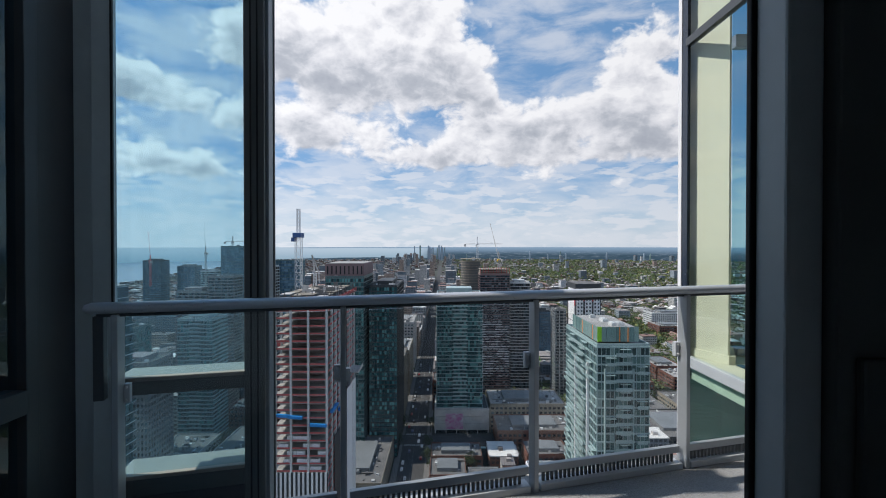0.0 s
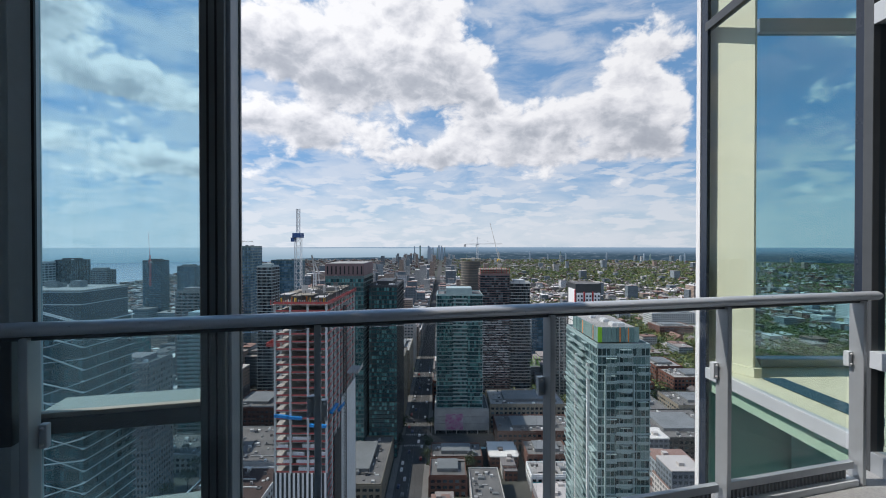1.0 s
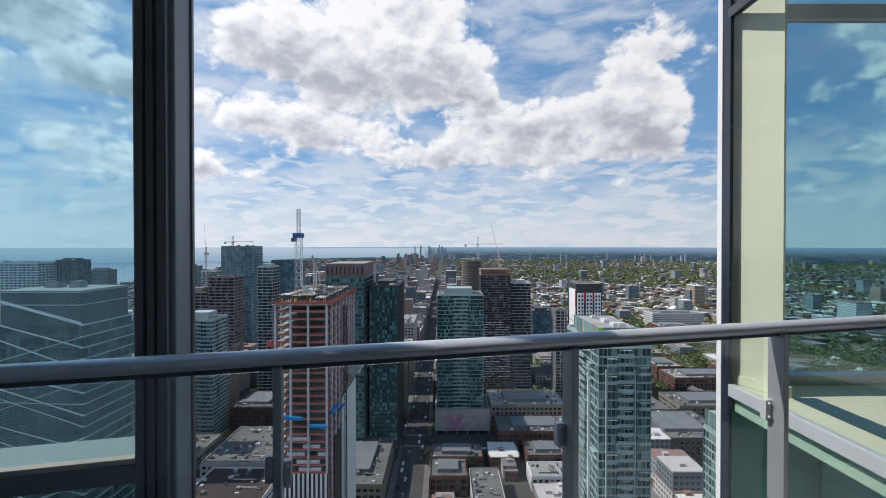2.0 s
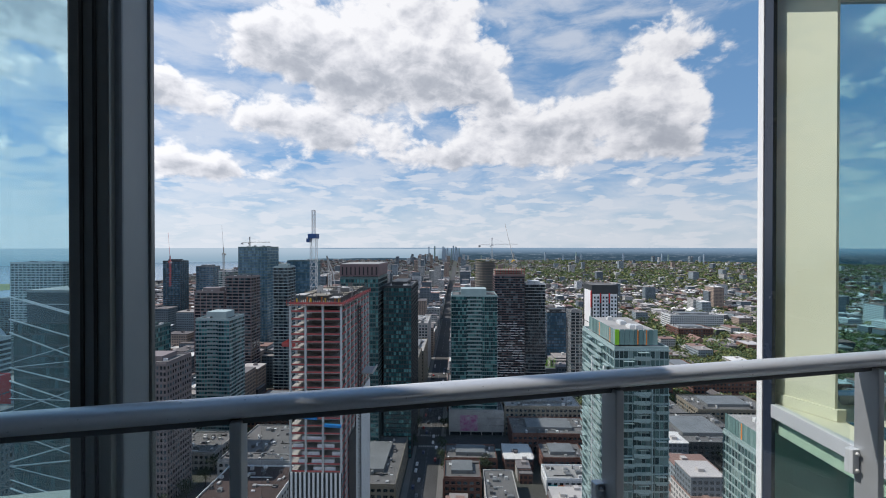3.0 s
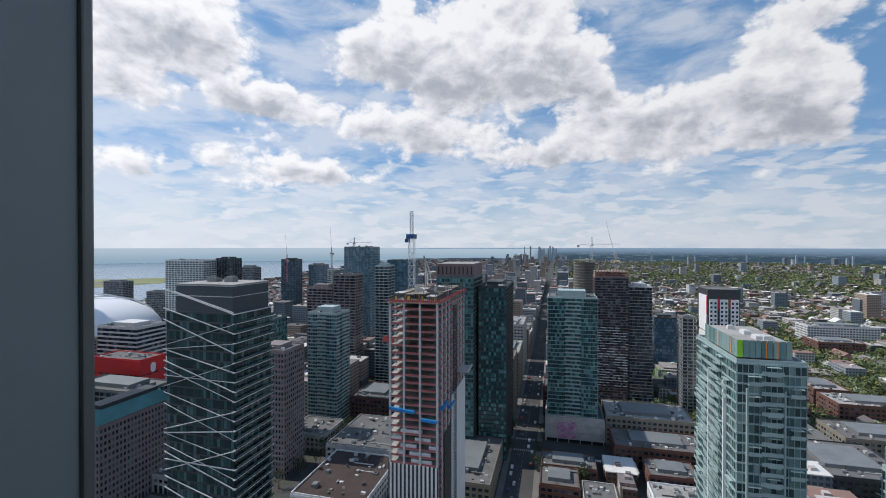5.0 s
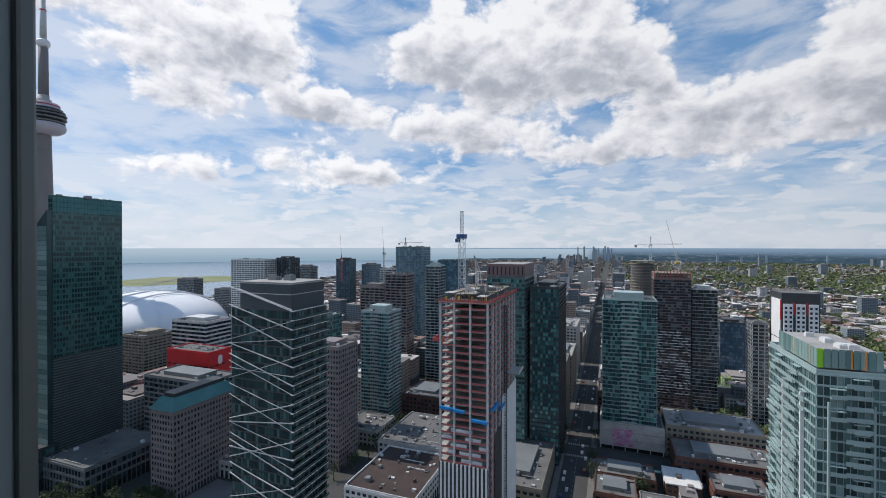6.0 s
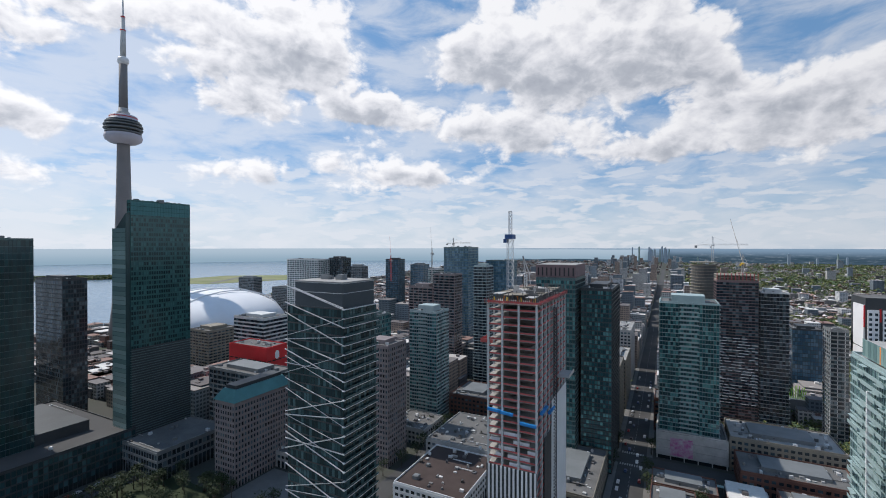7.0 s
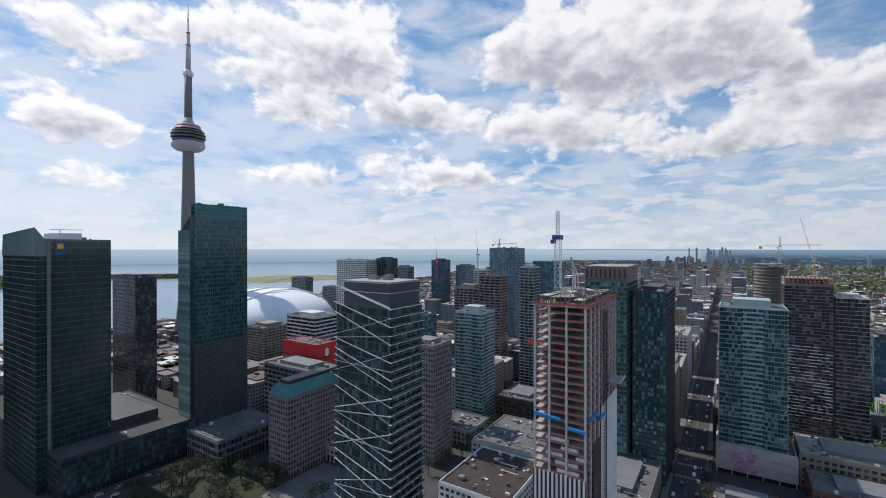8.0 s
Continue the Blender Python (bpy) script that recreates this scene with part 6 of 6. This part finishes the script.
first = car(-27, 250, 0)
rng_c = random.Random(77)
for i in range(70):
    if i < 34:
        p = (rng_c.choice((-27.6, -24.5, -18.5, -15.6)), 255 + i * 9 + rng_c.uniform(-2, 2), 0)
    elif i < 52:
        p = (rng_c.choice((28, 33, 46)) + rng_c.uniform(-0.4, 0.4), 258 + (i - 34) * 3.1, 90)
    else:
        p = (-314 + rng_c.choice((-4, 4)), 70 + (i - 52) * 5.3, 0)
    if free(p[0], p[1], 1.0) or i < 34 or i >= 52:
        copy_thing(first, pose(p[0], p[1], 0.12, 0, 0, p[2]))


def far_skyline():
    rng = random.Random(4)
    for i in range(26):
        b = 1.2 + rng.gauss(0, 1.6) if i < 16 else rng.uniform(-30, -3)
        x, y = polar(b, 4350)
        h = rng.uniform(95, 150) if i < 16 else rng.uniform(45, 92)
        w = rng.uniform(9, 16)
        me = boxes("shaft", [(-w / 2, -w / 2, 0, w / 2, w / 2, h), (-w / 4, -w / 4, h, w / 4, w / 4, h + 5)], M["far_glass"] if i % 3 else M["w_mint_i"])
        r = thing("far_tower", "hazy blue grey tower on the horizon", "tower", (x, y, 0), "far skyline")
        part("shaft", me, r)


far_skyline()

# ---- balcony ----
# local frame of the slanting front: u along the rail, v outwards; the origin lies on the rail line
SLANT = math.degrees(math.atan(0.263))
A0 = Vector((0.0, 2.23, 0.0))


def on_rail(u, v=0.0, z=0.0):
    c, s = math.cos(radians(SLANT)), math.sin(radians(SLANT))
    return (A0.x + u * c - v * s, A0.y + u * s + v * c, z)


def slant_part(name, me, parent, u=0.0, v=0.0, z=0.0, label=""):
    ob = part(name, me, parent, on_rail(u, v, z), label)
    ob.rotation_euler = (0, 0, radians(SLANT))
    return ob


def tube(name, a, b, ry, rz, mat, seg=20, cap=0.03):
    """Oval tube along x from a to b with rounded ends."""
    rows = [(a, 0.25), (a + cap * 0.25, 0.7), (a + cap, 1.0), (b - cap, 1.0), (b - cap * 0.25, 0.7), (b, 0.25)]
    verts, faces = [], []
    for x, k in rows:
        verts += [(x, ry * k * math.cos(2 * math.pi * i / seg), rz * k * math.sin(2 * math.pi * i / seg)) for i in range(seg)]
    for r in range(len(rows) - 1):
        for i in range(seg):
            j = (i + 1) % seg
            faces.append((r * seg + i, r * seg + j, (r + 1) * seg + j, (r + 1) * seg + i))
    faces += [tuple(range(seg))[::-1], tuple(range((len(rows) - 1) * seg, len(rows) * seg))]
    me = bpy.data.meshes.new(name)
    me.from_pydata(verts, [], [f[::-1] for f in faces])
    me.materials.append(mat)
    for p in me.polygons:
        p.use_smooth = True
    return me


K = 1 / math.cos(radians(SLANT))


def guard_rail():
    root = thing("guard_rail", "grey metal balcony guard with a round top rail and glass panels", "railing")
    u0, u1 = -1.50 * K, 2.49 * K
    slant_part("top_rail", tube("top_rail", u0, u1, 0.033, 0.025, M["rail"], 24), root, 0, 0, ZR - 0.025)
    # Channel under the rail; its charcoal also paints in the rail's shaded underside.
    slant_part("rail_channel", soft_box("rail_channel", u0 + 0.05, -0.016, -0.016, u1 - 0.12, 0.016, 0.004, M["alu_dark"]), root, 0, 0, ZR - 0.045)
    posts = [-1.38 * K, -0.478 * K, 0.487 * K, 1.427 * K, 2.328 * K]
    post = soft_box("post", -0.013, -0.036, 0.0, 0.013, 0.036, ZR - ZF - 0.05, M["alu"], 0.004)
    for u in posts:
        p = slant_part("post", post, root, u, 0.0, ZF)
        bolt = lathe("bolt", [(0.006, 0), (0.006, 0.008)], M["steel"], 8)
        for side, wide, zz in ((-0.027, 0.015, EYE - 0.62), (0.024, 0.012, EYE - 0.64)):
            part("clamp", soft_box("clamp", -wide, -0.012, -0.042, wide, 0.016, 0.042, M["alu_light"], 0.004), p, (side, 0.03, zz - ZF), "pale metal glass clamp")
            for bz in (-0.028, 0.028):
                b = part("bolt", bolt, p, (side, 0.019, zz - ZF + bz))
                b.rotation_euler = (radians(90), 0, 0)
    for a, b in zip(posts, posts[1:]):
        L = b - a
        unshaded(slant_part("glass_panel", soft_box("glass_panel", 0.045, 0.026, 0.115, L - 0.045, 0.036, ZR - ZF - 0.075, M["glass_clear"], 0.002), root, a, 0.0, ZF))
        slant_part("base_rail", soft_box("base_rail", 0.03, -0.03, -0.005, L - 0.03, 0.05, 0.035, M["alu_light"], 0.005), root, a, 0.0, ZF)
        slant_part("top_channel", soft_box("top_channel", 0.03, -0.004, 0.085, L - 0.03, 0.024, 0.125, M["alu"], 0.003), root, a, 0.0, ZF)
        n = int((L - 0.1) / 0.026)
        bar = soft_box("vent_bar", -0.007, 0.0, 0.035, 0.007, 0.014, 0.085, M["alu_dark"], 0.002)
        for i in range(n):
            slant_part("vent_bar", bar, root, a + 0.06 + i * 0.026, 0.0, ZF)
    # short dark stay beside the wall
    slant_part("stay", soft_box("stay", -0.02, -0.02, 0, 0.02, 0.02, 0.36, M["alu_dark"], 0.004), root, -1.455 * K, 0.03, ZR - 0.42)


guard_rail()

# floor slab, following the slanting edge
floor_pts = [(-1.75, 0.43), (2.60, 0.43), (2.60, 3.00), on_rail(2.55 * K, 0.13)[:2], on_rail(-1.62 * K, 0.13)[:2], (-1.75, 1.9)]


def prism(name, pts, z0, z1, mat):
    n = len(pts)
    me = bpy.data.meshes.new(name)
    me.from_pydata([(x, y, z0) for x, y in pts] + [(x, y, z1) for x, y in pts], [], [tuple(range(n))[::-1], tuple(range(n, 2 * n))] + [(i, (i + 1) % n, n + (i + 1) % n, n + i) for i in range(n)])
    me.materials.append(mat)
    return me


tagged(new("floor", prism("floor", floor_pts, ZF - 0.2, ZF, M["balcony"])), "grey rough balcony floor membrane", "floor", kind="structure")
tagged(new("kerb", prism("kerb", [on_rail(-1.55 * K, -0.05)[:2], on_rail(2.42 * K, -0.05)[:2], on_rail(2.42 * K, 0.10)[:2], on_rail(-1.55 * K, 0.10)[:2]], ZF - 0.1, ZF - 0.004 + 0.002, M["alu_light"])), "pale metal kerb under the guard", "kerb", kind="structure")
tagged(new("ceiling", prism("ceiling", [(-1.75, 0.43), (2.60, 0.43), (2.60, 2.0), (-1.75, 1.2)], EYE + 1.42, EYE + 1.62, M["alu_light"])), "pale grey balcony soffit", "ceiling", kind="structure")


def left_window():
    """Window bay beyond the guard: two ledges, tinted panes, dark corner mullion."""
    root = thing("window_1", "tinted bay window with grey ledges and a dark corner post", "window", kind="structure")
    s = 0.25
    ang = math.atan(s)
    base = Vector((-1.011, 2.235, 0.0))

    def put(name, me, u, v, z, label=""):
        c, q = math.cos(ang), math.sin(ang)
        ob = part(name, me, root, (base.x + u * c - v * q, base.y + u * q + v * c, z), label)
        ob.rotation_euler = (0, 0, ang)
        return ob

    top, bot = EYE + 1.5, EYE - 2.2
    wid = 0.575
    # corner post with grooves
    put("corner_post", soft_box("corner_post", 0.0, 0.0, bot, 0.10, 0.17, top, M["alu_mid"], 0.006), 0, 0, 0)
    for g_ in (0.030, 0.062):
        put("groove", soft_box("groove", g_, -0.006, bot, g_ + 0.008, 0.001, top, M["gasket"], 0.001), 0, 0, 0)
    put("side_cover", soft_box("side_cover", 0.085, 0.03, bot, 0.118, 0.20, top, M["post_face"], 0.008), 0, 0, 0)
    put("side_cap", soft_box("side_cap", 0.095, 0.195, bot, 0.126, 0.225, top, M["alu_mid"], 0.006), 0, 0, 0)
    # ledges and rails between the jamb and the post
    for z, hh in ((-0.641, 0.085), (-1.118, 0.10)):
        put("ledge", soft_box("ledge", -wid, 0.002, EYE + z - 0.02, 0.0, 0.20, EYE + z, M["ledge"], 0.004), 0, 0, 0)
        put("transom", soft_box("transom", -wid, 0.0, EYE + z - hh, 0.0, 0.16, EYE + z - 0.021, M["alu_mid"], 0.004), 0, 0, 0)
    put("lower_wall", soft_box("lower_wall", -wid, 0.004, bot, 0.0, 0.16, EYE - 1.222, M["alu_dark"], 0.004), 0, 0, 0)
    unshaded(put("pane", sheet("pane", "y", 0.03, -wid, EYE - 0.64, 0.0, top, M["glass_hazed"]), 0, 0, 0))
    unshaded(put("pane", sheet("pane", "y", 0.03, -wid, EYE - 1.118, 0.0, EYE - 0.72, M["glass_hazed"]), 0, 0, 0))
    put("jamb", soft_box("jamb", -wid - 0.085, -0.01, bot, -wid, 0.045, top, M["jamb"], 0.006), 0, 0, 0)
    put("jamb_cover", soft_box("jamb_cover", -wid - 0.20, 0.02, bot, -wid - 0.087, 0.06, top, M["jamb"], 0.006), 0, 0, 0)
    put("gasket", soft_box("gasket", -wid - 0.004, -0.014, bot, -wid + 0.006, 0.0, top, M["gasket"], 0.001), 0, 0, 0)


left_window()


def side_wall(x, y0, y1, facing, name, label, rail="alu_light"):
    """Glazed side wall of the balcony with dark frames and a pale mid rail."""
    root = thing(name, label, "window", kind="structure")
    t = 0.05
    a, b = (x - t, x) if facing > 0 else (x, x + t)
    fr = (a - 0.015, b + 0.015)
    unshaded(part("pane", sheet("pane", "x", (a + b) / 2, y0 + 0.06, ZF + 0.12, y1 - 0.06, EYE + 1.42, M["glass_tint"]), root))
    for yy in (y0, y1 - 0.06):
        part("stile", soft_box("stile", fr[0], yy, ZF, fr[1], yy + 0.06, EYE + 1.60, M["alu_dark"], 0.004), root)
    part("bottom_rail", soft_box("bottom_rail", fr[0], y0 + 0.06, ZF, fr[1], y1 - 0.06, ZF + 0.12, M["alu"], 0.004), root)
    part("mid_rail", soft_box("mid_rail", fr[0] - 0.01, y0 + 0.06, EYE - 0.70, fr[1] + 0.01, y1 - 0.06, EYE - 0.60, M[rail], 0.004), root)
    part("head", soft_box("head", fr[0], y0 + 0.06, EYE + 1.30, fr[1], y1 - 0.06, EYE + 1.42, M["alu_light"], 0.004), root)


# Added dark sheet, in place of the unlit room behind the right glass.
tagged(new("wall_screen", boxes("wall_screen", [(2.70, 0.5, ZF, 2.76, 3.04, EYE + 1.6)], M["room"])), "dark sheet added in place of the unlit room behind the side window", "wall", kind="structure")
side_wall(2.53, 0.5, 3.02, -1, "window_2", "dark framed window wall beside the balcony")
side_wall(-1.74, 0.5, 1.88, 1, "window_3", "dark framed window wall beside the balcony", "alu_dark")
# Same stand-in for the unlit room behind the left glass.
tagged(new("wall_blind", boxes("wall_blind", [(-2.2, 0.5, ZF, -2.1, 2.02, EYE + 1.6)], M["room"])), "dark sheet added in place of the unlit room behind the side window", "wall", kind="structure")
tagged(new("wall_return", boxes("wall_return", [(-1.95, 1.885, ZF - 2, -1.735, 2.08, EYE + 1.3)], M["alu_dark"])), "dark metal wall return beside the bay window", "wall", kind="structure")


def right_bay():
    """Projecting glazed room with a cream corner column."""
    root = thing("window_4", "glazed corner room with pale frames and cream interior", "window", kind="structure")
    x0, x1, y0, y1 = 2.74, 7.2, 3.10, 5.06
    top, fl = EYE + 3.3, EYE - 1.25
    tr = EYE + 2.27
    part("corner_frame", soft_box("corner_frame", x0 - 0.02, y1 - 0.02, EYE - 6.0, x0 + 0.03, y1 + 0.05, top, M["white"], 0.004), root)
    part("corner_gasket", soft_box("corner_gasket", x0 - 0.012, y1 - 0.13, EYE - 6.0, x0 + 0.02, y1 - 0.022, top, M["navy"], 0.003), root)
    part("near_mullion", soft_box("near_mullion", x0 - 0.05, y0 + 0.06, EYE - 6.0, x0 + 0.06, y0 + 0.16, top, M["navy"], 0.006), root)
    unshaded(part("pane", sheet("pane", "x", x0 + 0.006, y0 + 0.16, fl, y1 - 0.13, tr - 0.04, M["glass_bay"]), root))
    unshaded(part("pane", sheet("pane", "x", x0 + 0.006, y0 + 0.16, tr + 0.04, y1 - 0.09, top, M["glass_bay"]), root))
    part("transom", soft_box("transom", x0 - 0.015, y0 + 0.16, tr - 0.045, x0 + 0.05, y1 - 0.09, tr + 0.045, M["alu_dark"], 0.004), root)
    part("sill_band", soft_box("sill_band", x0 - 0.02, y0 + 0.16, fl - 0.10, x0 + 0.05, y1 - 0.13, fl + 0.01, M["alu_light"], 0.004), root)
    unshaded(part("lower_pane", sheet("lower_pane", "x", x0 + 0.006, y0 + 0.16, EYE - 4.0, y1 - 0.13, fl - 0.10, M["glass_green"]), root))
    part("lower_back", boxes("lower_back", [(x0 + 0.9, y0 + 0.2, EYE - 4.0, x0 + 0.95, y1 - 0.1, fl - 0.2), (x0 + 0.05, y0 + 0.2, EYE - 4.1, x0 + 3, y1 - 0.1, EYE - 4.0)], M["board"]), root)
    part("lower_front", boxes("lower_front", [(x0 + 0.05, y1 - 0.07, EYE - 4.0, x1, y1 - 0.03, fl - 0.26)], M["board"]), root)
    # front glazing
    unshaded(part("front_pane", sheet("front_pane", "y", y1 + 0.006, x0 + 0.58, fl + 0.08, x1, top, M["deep"]), root))
    part("front_rail", soft_box("front_rail", x0 + 0.58, y1 - 0.05, tr - 0.02, x1, y1 + 0.05, tr + 0.12, M["alu"], 0.004), root)
    part("front_sill", soft_box("front_sill", x0 + 0.58, y1 - 0.10, fl, x1, y1 + 0.05, fl + 0.08, M["alu"], 0.004), root)
    part("front_mullion", soft_box("front_mullion", 5.0, y1 - 0.06, fl, 5.08, y1 + 0.05, top, M["alu"], 0.004), root)
    part("outer_wall", boxes("outer_wall", [(x1, y0, EYE - 6, x1 + 0.2, y1 + 0.1, top)], M["cream"]), root)
    part("back_wall", boxes("back_wall", [(x0 + 0.06, y0 - 0.1, fl, x1, y0 + 0.06, top)], M["cream"]), root)
    col = thing("corner_column", "cream painted corner column behind the glass", "column", kind="structure")
    part("shaft", prism("shaft", [(x0 + 0.06, y1 - 0.04), (x0 + 0.25, y1 - 0.45), (x0 + 0.27, y1 - 0.45), (x0 + 0.52, y1 - 0.04)], fl + 0.09, top, M["cream"]), col)
    part("foot", prism("foot", [(x0 + 0.04, y1 - 0.035), (x0 + 0.24, y1 - 0.48), (x0 + 0.31, y1 - 0.48), (x0 + 0.57, y1 - 0.035)], fl, fl + 0.09, M["cream"]), col)
    tagged(new("floor_2", boxes("floor_2", [(x0 + 0.05, y0, fl - 0.25, x1, y1 - 0.02, fl - 0.004)], M["cream"])), "cream stone floor of the corner room", "floor", kind="structure")
    tagged(new("ceiling_2", boxes("ceiling_2", [(x0, y0, top, x1, y1, top + 0.2)], M["alu_light"])), "pale ceiling of the corner room", "ceiling", kind="structure")
    g_ = thing("floor_grille", "dark glass strip set into the sill", "grille", kind="structure")
    part("strip", boxes("strip", [(x0 + 0.3, y0 + 0.35, fl, x0 + 0.5, y1 - 0.5, fl + 0.006)], M["core_teal"]), g_)


right_bay()


def door_side():
    """Sliding door leaf and the dark room behind the camera."""
    d = thing("door_1", "open sliding glass door with a dark frame", "door", kind="structure")
    y0, y1 = 0.40, 0.45
    part("edge_seal", soft_box("edge_seal", 0.311, 0.446, ZF, 0.325, 0.454, EYE + 1.3, M["gasket"], 0.002), d)
    part("stile_face", soft_box("stile_face", 0.315, 0.404, ZF, 0.349, 0.445, EYE + 1.3, M["alu_light"], 0.003), d)
    part("stile", soft_box("stile", 0.350, y0 - 0.01, ZF, 0.412, y1 - 0.02, EYE + 1.3, M["alu_mid"], 0.003), d)
    part("pane", sheet("pane", "y", 0.425, 0.412, ZF + 0.08, 1.35, EYE + 1.25, M["glass_bay"]), d)
    part("far_stile", soft_box("far_stile", 1.35, y0, ZF, 1.42, y1, EYE + 1.3, M["alu_dark"], 0.003), d)
    part("bottom_rail", soft_box("bottom_rail", 0.415, y0, ZF, 1.35, y1, ZF + 0.08, M["alu_dark"], 0.003), d)
    part("lock_plate", soft_box("lock_plate", 0.366, y0 - 0.018, EYE - 0.5, 0.408, y0 - 0.009, EYE - 0.10, M["alu_dark"], 0.003), d)
    W = M["walls"]
    for nm, row, lab, cat in (("wall_right", (1.42, 0.40, ZF, 2.75, 0.50, EYE + 1.6), "dark plain wall beside the door", "wall"),
                              ("wall_left", (-1.95, 0.40, ZF, -0.62, 0.50, EYE + 1.6), "dark plain wall beside the door", "wall"),
                              ("wall_back", (-1.95, -4.1, ZF, 2.75, -4.0, EYE + 1.6), "dark back wall of the room", "wall"),
                              ("wall_side", (-1.95, -4.0, ZF, -1.85, 0.40, EYE + 1.6), "dark side wall of the room", "wall"),
                              ("wall_far", (2.65, -4.0, ZF, 2.75, 0.40, EYE + 1.6), "dark side wall of the room", "wall"),
                              ("lintel", (-0.62, 0.40, EYE + 1.3, 1.42, 0.50, EYE + 1.6), "dark door lintel", "wall"),
                              ("floor_1", (-1.95, -4.1, ZF - 0.2, 2.75, 0.43, ZF), "dark room floor", "floor"),
                              ("ceiling_1", (-1.95, -4.1, EYE + 1.6, 2.75, 0.43, EYE + 1.75), "dark room ceiling", "ceiling")):
        tagged(new(nm, boxes(nm, [row], W)), lab, cat, kind="structure")


door_side()
